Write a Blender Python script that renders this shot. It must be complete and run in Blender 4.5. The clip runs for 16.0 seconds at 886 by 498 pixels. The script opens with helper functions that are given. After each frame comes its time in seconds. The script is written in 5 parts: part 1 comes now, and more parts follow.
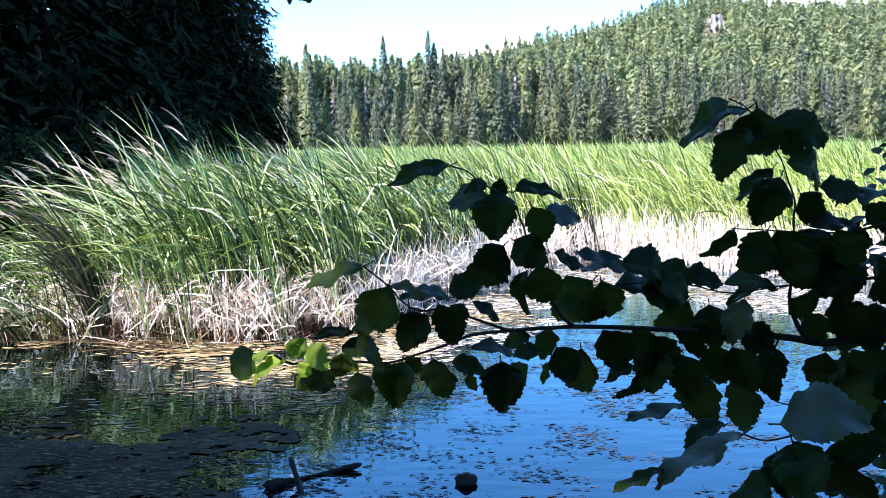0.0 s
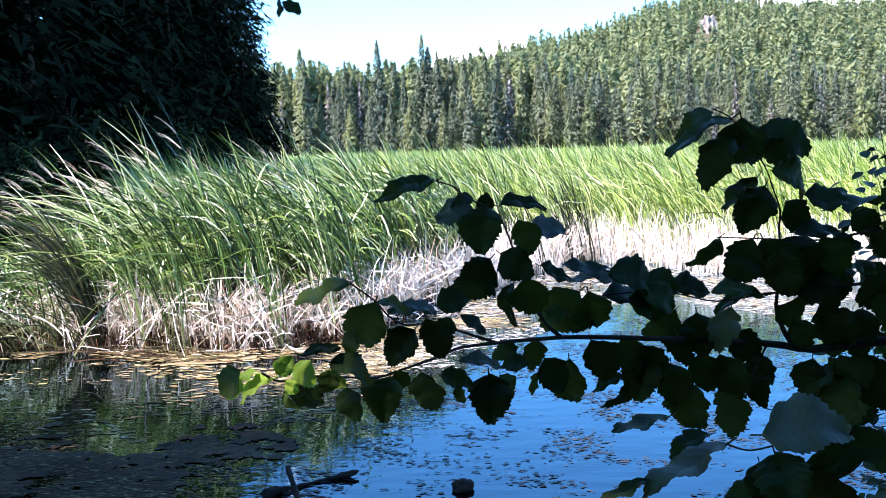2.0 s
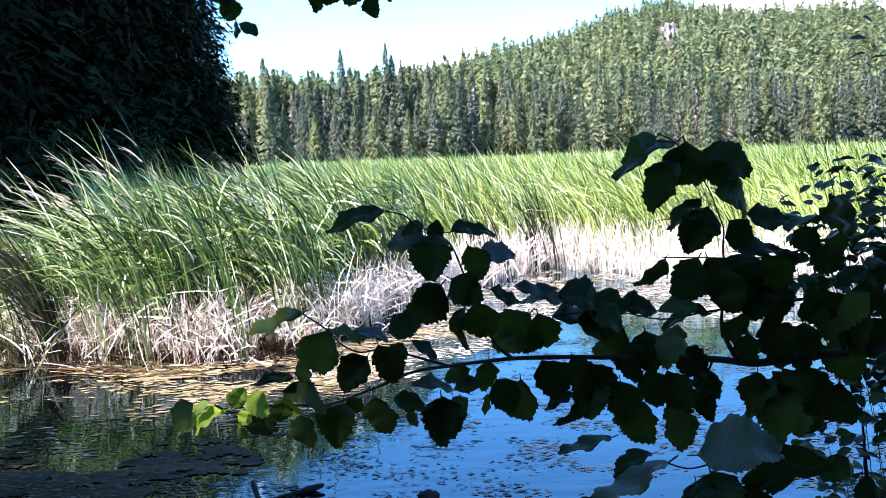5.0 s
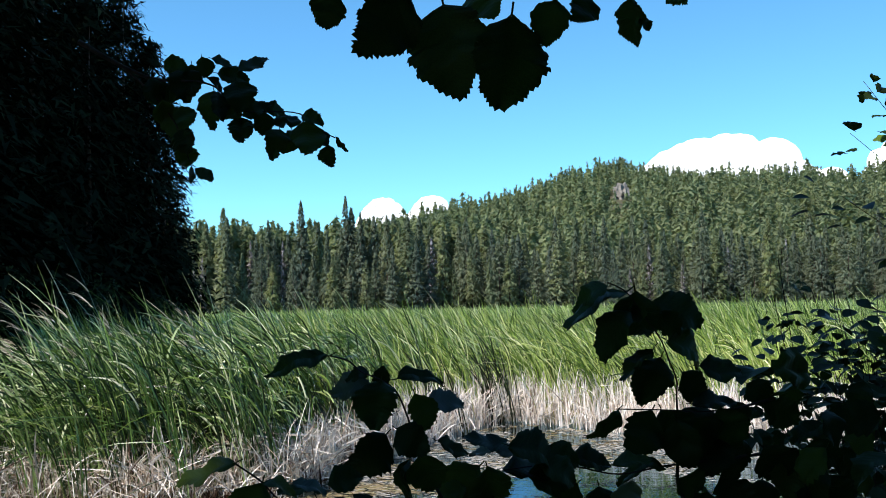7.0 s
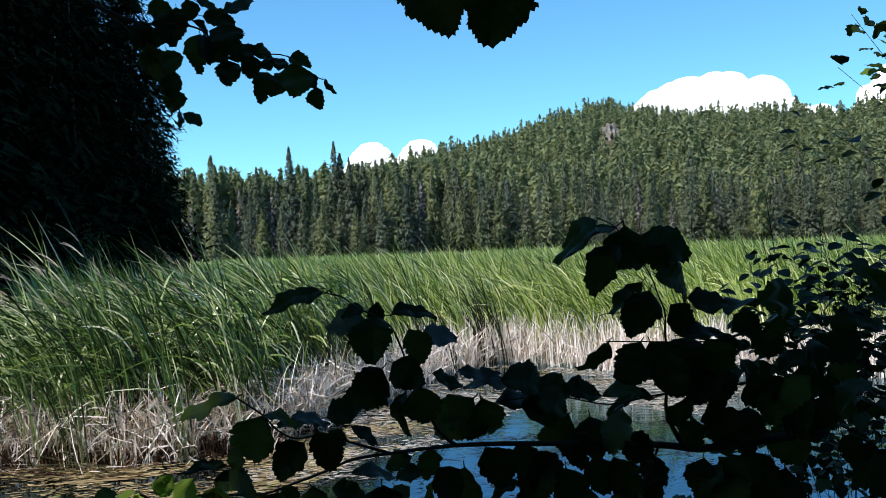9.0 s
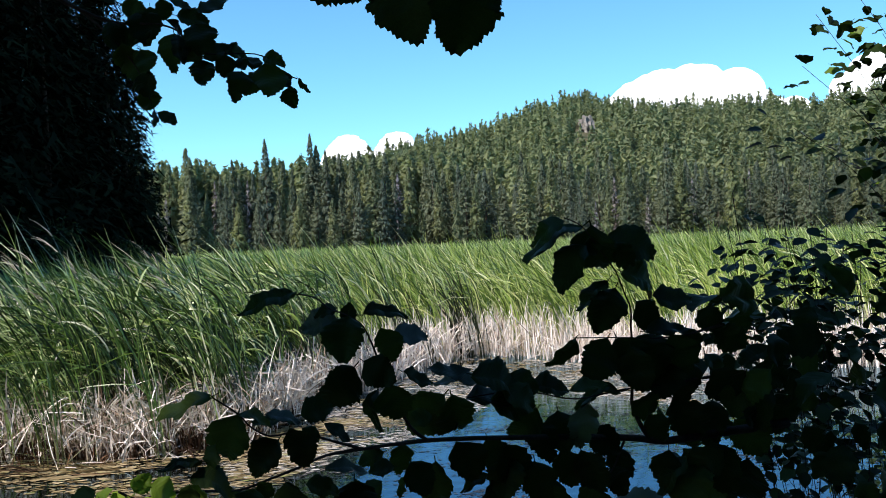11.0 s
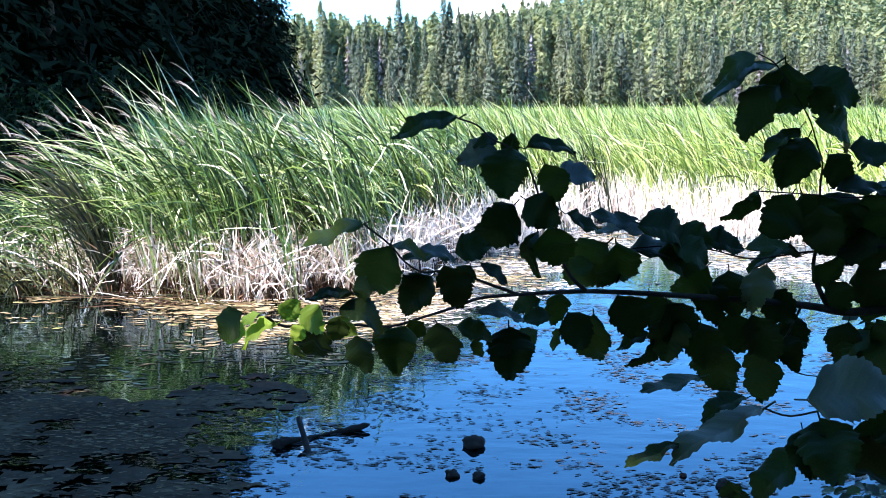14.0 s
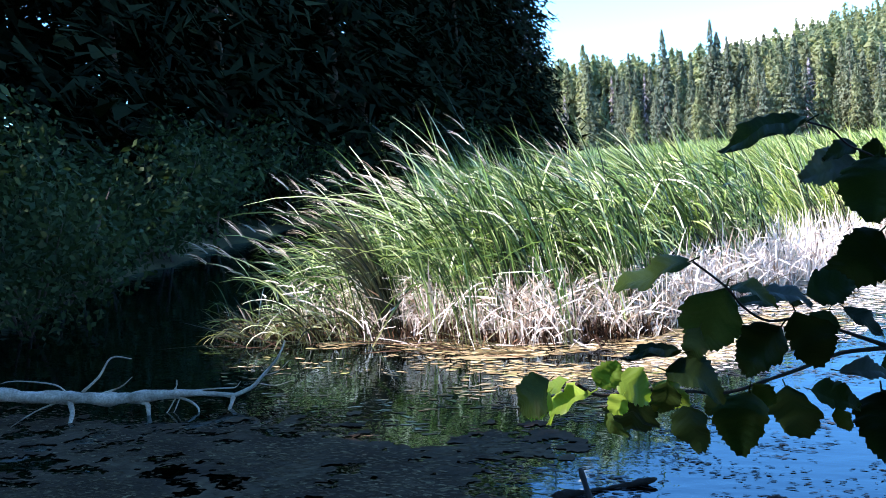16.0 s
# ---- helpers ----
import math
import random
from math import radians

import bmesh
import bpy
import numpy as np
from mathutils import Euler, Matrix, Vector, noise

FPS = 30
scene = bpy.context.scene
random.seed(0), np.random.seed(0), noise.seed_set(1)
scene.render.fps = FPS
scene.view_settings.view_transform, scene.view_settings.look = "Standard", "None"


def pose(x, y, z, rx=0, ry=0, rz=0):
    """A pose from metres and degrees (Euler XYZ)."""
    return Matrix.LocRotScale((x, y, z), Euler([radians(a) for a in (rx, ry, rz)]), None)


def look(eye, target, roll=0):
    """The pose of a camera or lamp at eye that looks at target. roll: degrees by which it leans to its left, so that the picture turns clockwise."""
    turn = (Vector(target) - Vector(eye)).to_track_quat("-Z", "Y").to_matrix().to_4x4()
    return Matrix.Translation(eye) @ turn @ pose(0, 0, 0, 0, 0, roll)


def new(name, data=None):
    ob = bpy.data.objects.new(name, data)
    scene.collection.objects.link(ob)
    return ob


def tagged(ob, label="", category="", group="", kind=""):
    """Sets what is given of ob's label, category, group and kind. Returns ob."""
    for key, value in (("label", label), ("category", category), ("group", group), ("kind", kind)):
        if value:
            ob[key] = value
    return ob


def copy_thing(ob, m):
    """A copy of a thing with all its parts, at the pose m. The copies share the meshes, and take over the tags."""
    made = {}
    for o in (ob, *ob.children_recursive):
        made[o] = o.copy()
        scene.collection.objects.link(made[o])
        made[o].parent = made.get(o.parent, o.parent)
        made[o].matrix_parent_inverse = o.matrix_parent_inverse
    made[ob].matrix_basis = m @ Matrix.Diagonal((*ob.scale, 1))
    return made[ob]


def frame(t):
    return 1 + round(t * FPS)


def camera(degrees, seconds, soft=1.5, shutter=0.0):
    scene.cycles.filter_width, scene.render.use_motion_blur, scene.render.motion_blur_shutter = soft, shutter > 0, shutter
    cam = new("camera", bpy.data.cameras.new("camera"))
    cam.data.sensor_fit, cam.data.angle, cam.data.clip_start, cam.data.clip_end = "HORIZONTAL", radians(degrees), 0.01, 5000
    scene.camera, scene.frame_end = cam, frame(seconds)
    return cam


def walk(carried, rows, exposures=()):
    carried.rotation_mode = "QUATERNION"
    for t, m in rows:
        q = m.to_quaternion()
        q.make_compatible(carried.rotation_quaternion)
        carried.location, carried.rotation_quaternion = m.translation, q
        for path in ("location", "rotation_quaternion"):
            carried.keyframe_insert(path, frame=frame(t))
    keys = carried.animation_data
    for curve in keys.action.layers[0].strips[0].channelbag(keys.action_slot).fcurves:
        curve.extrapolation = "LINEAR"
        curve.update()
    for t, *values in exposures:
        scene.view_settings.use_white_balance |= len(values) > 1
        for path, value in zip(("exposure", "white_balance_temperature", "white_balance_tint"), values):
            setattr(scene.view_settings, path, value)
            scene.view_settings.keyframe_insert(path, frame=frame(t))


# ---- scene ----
cam = camera(51.37, 16.0, soft=0.9)
PATH = [
    (0.0, pose(-0.000, -0.000, 1.700, 83.57, 0.80, -0.09)),
    (0.5, pose(0.000, 0.017, 1.697, 83.59, 1.44, -0.29)),
    (1.0, pose(0.004, 0.018, 1.697, 83.34, 1.43, -0.09)),
    (1.5, pose(0.013, -0.003, 1.709, 83.19, 1.94, 0.03)),
    (2.0, pose(0.012, -0.010, 1.714, 83.80, 1.48, -0.40)),
    (2.5, pose(0.030, -0.018, 1.719, 83.94, 1.62, -0.77)),
    (3.0, pose(0.024, -0.027, 1.724, 82.37, 1.52, -0.91)),
    (5.5, pose(0.033, -0.040, 1.743, 85.48, 1.65, -3.12)),
    (6.0, pose(0.027, -0.038, 1.732, 87.30, 0.96, -3.78)),
    (6.5, pose(0.037, -0.061, 1.716, 90.34, 0.74, -4.17)),
    (7.0, pose(0.046, -0.011, 1.732, 93.56, 1.07, -5.20)),
    (7.5, pose(0.047, -0.015, 1.724, 92.48, 2.40, -4.69)),
    (8.0, pose(0.052, -0.033, 1.726, 91.89, 2.54, -4.23)),
    (8.5, pose(0.041, -0.024, 1.721, 90.53, 2.19, -5.10)),
    (11.0, pose(0.048, -0.065, 1.734, 89.53, 2.34, -7.21)),
    (11.5, pose(0.031, -0.054, 1.718, 90.18, 1.13, -8.85)),
    (12.0, pose(0.022, -0.046, 1.723, 89.65, 0.84, -8.49)),
    (12.5, pose(0.018, -0.034, 1.705, 89.39, -0.68, -12.30)),
    (13.0, pose(0.006, -0.019, 1.703, 83.10, -0.21, -8.26)),
    (13.5, pose(-0.001, 0.014, 1.682, 78.27, 0.48, -3.71)),
    (14.0, pose(0.007, 0.062, 1.689, 81.18, 0.03, 0.79)),
    (14.5, pose(-0.005, 0.089, 1.668, 82.80, 1.64, 4.97)),
    (15.0, pose(-0.031, 0.194, 1.675, 84.52, 1.83, 4.66)),
    (15.5, pose(-0.044, 0.203, 1.679, 84.91, 2.00, 11.13)),
    (16.0, pose(-0.057, 0.241, 1.665, 84.37, 3.92, 17.06)),
]
EXPOSURES = [(0.0, 1.88, 6200, 28), (2.5, 1.85, 6200, 29), (3.0, 1.66, 6150, 29), (3.3, 1.68, 6150, 29), (5.3, 1.88, 6350, 30), (6.0, 1.58, 6550, 33), (6.5, 0.94, 6550, 33), (7.0, 0.42, 6500, 15), (8.0, 0.27, 6500, 13), (8.7, 0.24, 6500, 15), (11.0, 0.41, 6650, 19), (12.5, 0.41, 6550, 19),
             (13.0, 0.38, 6250, 33), (13.5, 1.75, 6050, 26), (14.0, 2.0, 6100, 27), (15.0, 1.97, 6200, 28), (16.0, 1.9, 6200, 28)]
walk(cam, PATH, EXPOSURES)

# ---- world, sun ----
world = bpy.data.worlds.new("sky")
scene.world = world
world.use_nodes = True
wn = world.node_tree.nodes
wl = world.node_tree.links
sky = wn.new("ShaderNodeTexSky")
sky.sky_type = "NISHITA"
sky.sun_disc = False
SUN_EL, SUN_AZ = radians(52), radians(-125)   # azimuth clockwise from ahead (+y)
sky.sun_elevation = SUN_EL
sky.sun_rotation = SUN_AZ
sky.altitude = 900
sky.air_density = 1.0
sky.dust_density = 0.12
sky.ozone_density = 2.0
wn["Background"].inputs["Strength"].default_value = 0.15
tint = wn.new("ShaderNodeMix")
tint.data_type, tint.blend_type = "RGBA", "MULTIPLY"
tint.inputs[0].default_value = 1.0
tint.inputs[7].default_value = (0.50, 1.0, 1.13, 1)
wl.new(sky.outputs[0], tint.inputs[6])
wl.new(tint.outputs[2], wn["Background"].inputs[0])
sun = new("sun", bpy.data.lights.new("sun", "SUN"))
sun.data.energy = 5.0
sun.data.angle = radians(0.53)
sun.data.color = (1.0, 0.95, 0.86)
TO_SUN = Vector((math.sin(SUN_AZ) * math.cos(SUN_EL), math.cos(SUN_AZ) * math.cos(SUN_EL), math.sin(SUN_EL)))
sun.matrix_world = look((0, 0, 60), Vector((0, 0, 60)) - TO_SUN)


# ---- materials ----
def material(name):
    m = bpy.data.materials.new(name)
    m.use_nodes = True
    return m, m.node_tree.nodes, m.node_tree.links, m.node_tree.nodes["Principled BSDF"]


def noise_node(n, l, scale, detail=4.0, coord="Object"):
    tc = n.new("ShaderNodeTexCoord")
    t = n.new("ShaderNodeTexNoise")
    t.inputs["Scale"].default_value = scale
    t.inputs["Detail"].default_value = detail
    l.new(tc.outputs[coord], t.inputs["Vector"])
    return t.outputs["Fac"]


def ramp(n, l, fac, stops):
    r = n.new("ShaderNodeValToRGB")
    while len(r.color_ramp.elements) < len(stops):
        r.color_ramp.elements.new(0.5)
    for e, (p, c) in zip(r.color_ramp.elements, stops):
        e.position, e.color = p, (*c, 1)
    l.new(fac, r.inputs[0])
    return r.outputs[0]


def mixed(n, l, fac, a, b, kind="MIX"):
    m = n.new("ShaderNodeMix")
    m.data_type, m.blend_type = "RGBA", kind
    for k, v in ((0, fac), (6, a), (7, b)):
        if isinstance(v, (int, float)):
            m.inputs[k].default_value = v
        elif isinstance(v, tuple):
            m.inputs[k].default_value = (*v, 1)
        else:
            l.new(v, m.inputs[k])
    return m.outputs[2]


def bump(n, l, fac, p, strength, distance=0.02):
    b = n.new("ShaderNodeBump")
    b.inputs["Strength"].default_value = strength
    b.inputs["Distance"].default_value = distance
    l.new(fac, b.inputs["Height"])
    l.new(b.outputs[0], p.inputs["Normal"])


def leafy(name, stops, spot=0.0, per="island", through_light=0.35, rough=0.5, patch=0.0, low=None, gloss=0.3, veins=False, each=None, glow=(1.25, 1.3, 0.55)):
    """Foliage: colour varies from piece to piece and in patches; some light passes through. low: (colour, z0, z1) of the old foot."""
    m, n, l, p = material(name)
    if per == "island":
        rnd = n.new("ShaderNodeNewGeometry").outputs["Random Per Island"]
    else:
        rnd = n.new("ShaderNodeObjectInfo").outputs["Random"]
    col = ramp(n, l, rnd, stops)
    if spot:
        col = mixed(n, l, spot, col, ramp(n, l, noise_node(n, l, 60.0), ((0.35, (0.25, 0.25, 0.2)), (0.7, (1.3, 1.3, 1.2)))), "MULTIPLY")
    if each:   # one tree lighter, darker or duller than the next
        col = mixed(n, l, 1.0, col, ramp(n, l, n.new("ShaderNodeObjectInfo").outputs["Random"], each), "MULTIPLY")
    if patch:
        col = mixed(n, l, 0.75, col, ramp(n, l, noise_node(n, l, patch, 2.0), ((0.3, (0.62, 0.68, 0.70)), (0.7, (1.35, 1.3, 1.1)))), "MULTIPLY")
    if low:
        tc = n.new("ShaderNodeTexCoord")
        sep = n.new("ShaderNodeSeparateXYZ")
        l.new(tc.outputs["Object"], sep.inputs[0])
        mr = n.new("ShaderNodeMapRange")
        mr.inputs[1].default_value, mr.inputs[2].default_value = low[1], low[2]
        mr.inputs[3].default_value, mr.inputs[4].default_value = 1, 0
        l.new(sep.outputs[2], mr.inputs[0])
        col = mixed(n, l, mr.outputs[0], col, low[0])
    if veins:   # side veins slanting up from the midrib of a leaf that lies along its own y
        tc = n.new("ShaderNodeTexCoord")
        sep = n.new("ShaderNodeSeparateXYZ")
        l.new(tc.outputs["Object"], sep.inputs[0])
        side = n.new("ShaderNodeMath")
        side.operation = "ABSOLUTE"
        l.new(sep.outputs[0], side.inputs[0])
        slant = n.new("ShaderNodeMath")
        slant.operation = "MULTIPLY_ADD"
        slant.inputs[1].default_value = -0.75
        l.new(side.outputs[0], slant.inputs[0])
        l.new(sep.outputs[1], slant.inputs[2])
        wave = n.new("ShaderNodeMath")
        wave.operation = "SINE"
        turns = n.new("ShaderNodeMath")
        turns.operation = "MULTIPLY"
        turns.inputs[1].default_value = 52.0
        l.new(slant.outputs[0], turns.inputs[0])
        l.new(turns.outputs[0], wave.inputs[0])
        col = mixed(n, l, 0.25, col, ramp(n, l, wave.outputs[0], ((0.0, (1.0, 1.0, 1.0)), (0.8, (1.0, 1.0, 1.0)), (1.0, (1.4, 1.4, 1.25)))), "MULTIPLY")
        bump(n, l, wave.outputs[0], p, 0.06, 0.02)
    l.new(col, p.inputs["Base Color"])
    p.inputs["Roughness"].default_value = rough
    p.inputs["Specular IOR Level"].default_value = gloss
    if through_light:
        tr = n.new("ShaderNodeBsdfTranslucent")
        l.new(mixed(n, l, 1.0, col, glow, "MULTIPLY"), tr.inputs[0])
        mx = n.new("ShaderNodeMixShader")
        mx.inputs[0].default_value = through_light
        l.new(p.outputs[0], mx.inputs[1])
        l.new(tr.outputs[0], mx.inputs[2])
        l.new(mx.outputs[0], n["Material Output"].inputs[0])
    return m


def rough_surface(name, stops, scale, relief=0.5, rough=0.85, fine=8.0, distance=0.02):
    m, n, l, p = material(name)
    big = noise_node(n, l, scale, 5.0)
    small = noise_node(n, l, scale * fine, 6.0)
    col = ramp(n, l, big, stops)
    col = mixed(n, l, 0.6, col, ramp(n, l, small, ((0.3, (0.5, 0.5, 0.5)), (0.7, (1.35, 1.3, 1.25)))), "MULTIPLY")
    l.new(col, p.inputs["Base Color"])
    p.inputs["Roughness"].default_value = rough
    p.inputs["Specular IOR Level"].default_value = 0.2
    bump(n, l, small, p, relief, distance)
    return m


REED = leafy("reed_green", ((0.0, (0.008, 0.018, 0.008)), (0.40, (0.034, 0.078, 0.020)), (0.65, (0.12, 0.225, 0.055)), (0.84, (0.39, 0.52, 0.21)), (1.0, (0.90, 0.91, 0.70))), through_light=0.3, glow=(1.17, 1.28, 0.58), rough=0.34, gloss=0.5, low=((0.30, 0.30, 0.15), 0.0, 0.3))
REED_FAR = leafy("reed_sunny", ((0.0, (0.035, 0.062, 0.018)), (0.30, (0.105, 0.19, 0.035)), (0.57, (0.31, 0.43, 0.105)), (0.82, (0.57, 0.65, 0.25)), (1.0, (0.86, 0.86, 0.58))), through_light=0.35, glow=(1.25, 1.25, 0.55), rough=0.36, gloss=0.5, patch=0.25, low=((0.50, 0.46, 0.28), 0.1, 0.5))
STRAW = leafy("dry_straw", ((0.0, (0.10, 0.06, 0.04)), (0.17, (0.38, 0.30, 0.23)), (0.30, (0.70, 0.62, 0.56)), (0.6, (0.85, 0.79, 0.75)), (1.0, (0.95, 0.92, 0.89))), glow=(1.14, 1.03, 0.80), through_light=0.2, rough=0.6)
BLEACHED = leafy("bleached_reed", ((0.0, (0.30, 0.22, 0.19)), (0.15, (0.60, 0.52, 0.47)), (0.4, (0.86, 0.80, 0.76)), (1.0, (0.96, 0.93, 0.91))), glow=(1.14, 1.03, 0.80), through_light=0.2, rough=0.6)
PLUME = leafy("grass_plume", ((0.0, (0.34, 0.27, 0.20)), (0.5, (0.62, 0.56, 0.46)), (1.0, (0.86, 0.83, 0.74))), glow=(1.14, 1.03, 0.80), through_light=0.3, rough=0.7)
# near-black green for dark tufts and for shade inside the stand
DARK_REED = leafy("dark_shade_reed", ((0.0, (0.008, 0.012, 0.006)), (0.6, (0.025, 0.035, 0.014)), (1.0, (0.08, 0.085, 0.04))), through_light=0.15, rough=0.4, gloss=0.4)
TREES = ((0.0, (0.84, 0.88, 0.96)), (0.3, (0.98, 0.98, 1.02)), (0.6, (1.10, 1.06, 0.98)), (0.8, (0.90, 0.94, 0.94)), (1.0, (1.18, 1.14, 1.0)))
SPRUCE = leafy("spruce_needles", ((0.0, (0.105, 0.132, 0.094)), (0.6, (0.135, 0.165, 0.112)), (1.0, (0.175, 0.205, 0.140))), through_light=0.3, glow=(1.1, 1.15, 0.85), rough=0.8, gloss=0.05, each=TREES)
# darkened copy of spruce_needles: the near wood's shade is in its colour
SHADED_SPRUCE = leafy("shaded_spruce_needles", ((0.0, (0.008, 0.012, 0.008)), (0.8, (0.015, 0.022, 0.012)), (1.0, (0.026, 0.035, 0.018))), through_light=0.05, rough=0.9, gloss=0.0)
PINE = leafy("pine_needles", ((0.0, (0.170, 0.200, 0.118)), (0.5, (0.210, 0.242, 0.140)), (1.0, (0.255, 0.285, 0.168))), through_light=0.38, glow=(1.1, 1.15, 0.85), rough=0.8, patch=0.08, gloss=0.05, each=TREES)
SNAG = leafy("dead_twigs", ((0.0, (0.12, 0.11, 0.11)), (0.6, (0.25, 0.23, 0.23)), (1.0, (0.40, 0.37, 0.36))), through_light=0.0, rough=0.9, gloss=0.05, each=TREES)
# leaf green darkened further, with the branch's shade put into the colour
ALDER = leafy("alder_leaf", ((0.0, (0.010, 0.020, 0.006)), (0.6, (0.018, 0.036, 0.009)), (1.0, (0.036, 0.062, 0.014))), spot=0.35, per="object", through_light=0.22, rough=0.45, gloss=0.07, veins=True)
# young leaves, painted brighter still for sun on branch tip and sapling
LIT_YOUNG = leafy("lit_young_alder_leaf", ((0.0, (0.09, 0.16, 0.018)), (0.6, (0.17, 0.27, 0.032)), (1.0, (0.27, 0.38, 0.05))), spot=0.12, per="object", through_light=0.5, rough=0.42, gloss=0.35, veins=True)
# paler, greyer alder leaf: sky sheen on level leaves painted as base colour
SKY_SHEEN = leafy("alder_leaf_sky_sheen", ((0.0, (0.030, 0.045, 0.030)), (0.6, (0.05, 0.068, 0.045)), (1.0, (0.08, 0.10, 0.068))), spot=0.2, per="object", through_light=0.3, rough=0.45, gloss=0.35, veins=True)
# the same shade-darkened green, for small leaves joined in one mesh
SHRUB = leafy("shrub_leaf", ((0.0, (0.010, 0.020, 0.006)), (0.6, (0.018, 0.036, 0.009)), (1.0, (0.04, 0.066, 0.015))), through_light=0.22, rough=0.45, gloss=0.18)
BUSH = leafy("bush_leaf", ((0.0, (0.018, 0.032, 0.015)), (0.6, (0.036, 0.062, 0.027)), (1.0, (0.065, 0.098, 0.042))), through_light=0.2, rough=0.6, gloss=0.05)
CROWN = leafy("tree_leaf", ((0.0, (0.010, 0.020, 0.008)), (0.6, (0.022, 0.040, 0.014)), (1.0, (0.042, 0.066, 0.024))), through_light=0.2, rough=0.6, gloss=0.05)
BARK = rough_surface("bark", ((0.3, (0.06, 0.045, 0.035)), (0.7, (0.13, 0.10, 0.08))), 6.0, 0.6)
TWIG = rough_surface("twig_bark", ((0.3, (0.012, 0.009, 0.007)), (0.7, (0.035, 0.026, 0.02))), 40.0, 0.4, distance=0.002)
DEADWOOD = rough_surface("weathered_wood", ((0.3, (0.25, 0.20, 0.155)), (0.7, (0.58, 0.48, 0.40))), 9.0, 0.5, distance=0.006)
WETWOOD = rough_surface("wet_wood", ((0.3, (0.008, 0.006, 0.005)), (0.7, (0.03, 0.021, 0.016))), 14.0, 0.5, 0.8, distance=0.006)
ROT = leafy("rotten_stem", ((0.0, (0.02, 0.011, 0.007)), (0.6, (0.06, 0.033, 0.02)), (1.0, (0.16, 0.09, 0.05))), through_light=0.1, rough=0.7, gloss=0.1)
EARTH = rough_surface("earth", ((0.3, (0.05, 0.045, 0.025)), (0.55, (0.09, 0.085, 0.04)), (0.75, (0.12, 0.12, 0.05))), 0.8, 0.8, fine=20.0)
ROCK = rough_surface("pale_rock", ((0.3, (0.13, 0.12, 0.10)), (0.7, (0.28, 0.26, 0.23))), 0.12, 0.8, distance=0.5)


def mat_stuff(name, stops, scale=9.0, gloss=0.4):
    m, n, l, p = material(name)
    rnd = n.new("ShaderNodeNewGeometry").outputs["Random Per Island"]
    col = ramp(n, l, rnd, stops)
    col = mixed(n, l, 0.6, col, ramp(n, l, noise_node(n, l, scale, 6.0), ((0.3, (0.5, 0.5, 0.5)), (0.7, (1.3, 1.3, 1.3)))), "MULTIPLY")
    l.new(col, p.inputs["Base Color"])
    p.inputs["Roughness"].default_value = 0.55
    p.inputs["Specular IOR Level"].default_value = gloss
    return m


PAD = mat_stuff("pondweed_leaf", ((0.0, (0.010, 0.011, 0.012)), (0.6, (0.022, 0.023, 0.024)), (1.0, (0.055, 0.05, 0.045))), 9.0, 0.2)
PALE = mat_stuff("pale_pond_film", ((0.0, (0.25, 0.22, 0.17)), (0.5, (0.42, 0.39, 0.33)), (1.0, (0.56, 0.53, 0.48))))
ALGAE = mat_stuff("algae_mat", ((0.0, (0.08, 0.056, 0.025)), (0.5, (0.23, 0.175, 0.085)), (0.85, (0.43, 0.35, 0.21)), (1.0, (0.18, 0.20, 0.06))), 9.0, 0.08)
SCUM = mat_stuff("pond_scum", ((0.0, (0.03, 0.019, 0.011)), (0.5, (0.075, 0.050, 0.029)), (0.85, (0.13, 0.088, 0.05)), (1.0, (0.22, 0.16, 0.085))), 1.6, 0.05)

SCUM_FILM = rough_surface("scum_film", ((0.25, (0.020, 0.012, 0.007)), (0.5, (0.050, 0.032, 0.019)), (0.75, (0.105, 0.074, 0.044))), 2.2, 0.6, 1.0, fine=9.0, distance=0.012)

# Water: clear brownish water over the bed, with a mirror surface
WATER, n, l, p = material("water")
gl = n.new("ShaderNodeBsdfGlossy")
gl.inputs["Roughness"].default_value = 0.015
gl.inputs["Color"].default_value = (0.62, 0.86, 1.0, 1)
tp = n.new("ShaderNodeBsdfTransparent")
tp.inputs[0].default_value = (0.10, 0.085, 0.05, 1)
fr = n.new("ShaderNodeFresnel")
fr.inputs[0].default_value = 1.95
mx = n.new("ShaderNodeMixShader")
tcw = n.new("ShaderNodeTexCoord")
mpw = n.new("ShaderNodeMapping")
mpw.inputs["Scale"].default_value = (3.0, 7.0, 1.0)
nz = n.new("ShaderNodeTexNoise")
nz.inputs["Scale"].default_value = 1.0
nz.inputs["Detail"].default_value = 3.0
l.new(tcw.outputs["Object"], mpw.inputs[0])
l.new(mpw.outputs[0], nz.inputs["Vector"])
bw = n.new("ShaderNodeBump")
bw.inputs["Strength"].default_value = 0.16
bw.inputs["Distance"].default_value = 0.02
l.new(nz.outputs["Fac"], bw.inputs["Height"])
l.new(bw.outputs[0], gl.inputs["Normal"])
l.new(bw.outputs[0], fr.inputs["Normal"])
l.new(fr.outputs[0], mx.inputs[0])
l.new(tp.outputs[0], mx.inputs[1])
l.new(gl.outputs[0], mx.inputs[2])
l.new(mx.outputs[0], n["Material Output"].inputs[0])

CLOUD, n, l, p = material("cloud_white")
p.inputs["Base Color"].default_value = (0.95, 0.95, 0.96, 1)
p.inputs["Emission Color"].default_value = (0.95, 0.97, 1.0, 1)   # glow added to whiten the cloud's shaded sides
p.inputs["Emission Strength"].default_value = 0.35
p.inputs["Roughness"].default_value = 1.0
p.inputs["Specular IOR Level"].default_value = 0.0
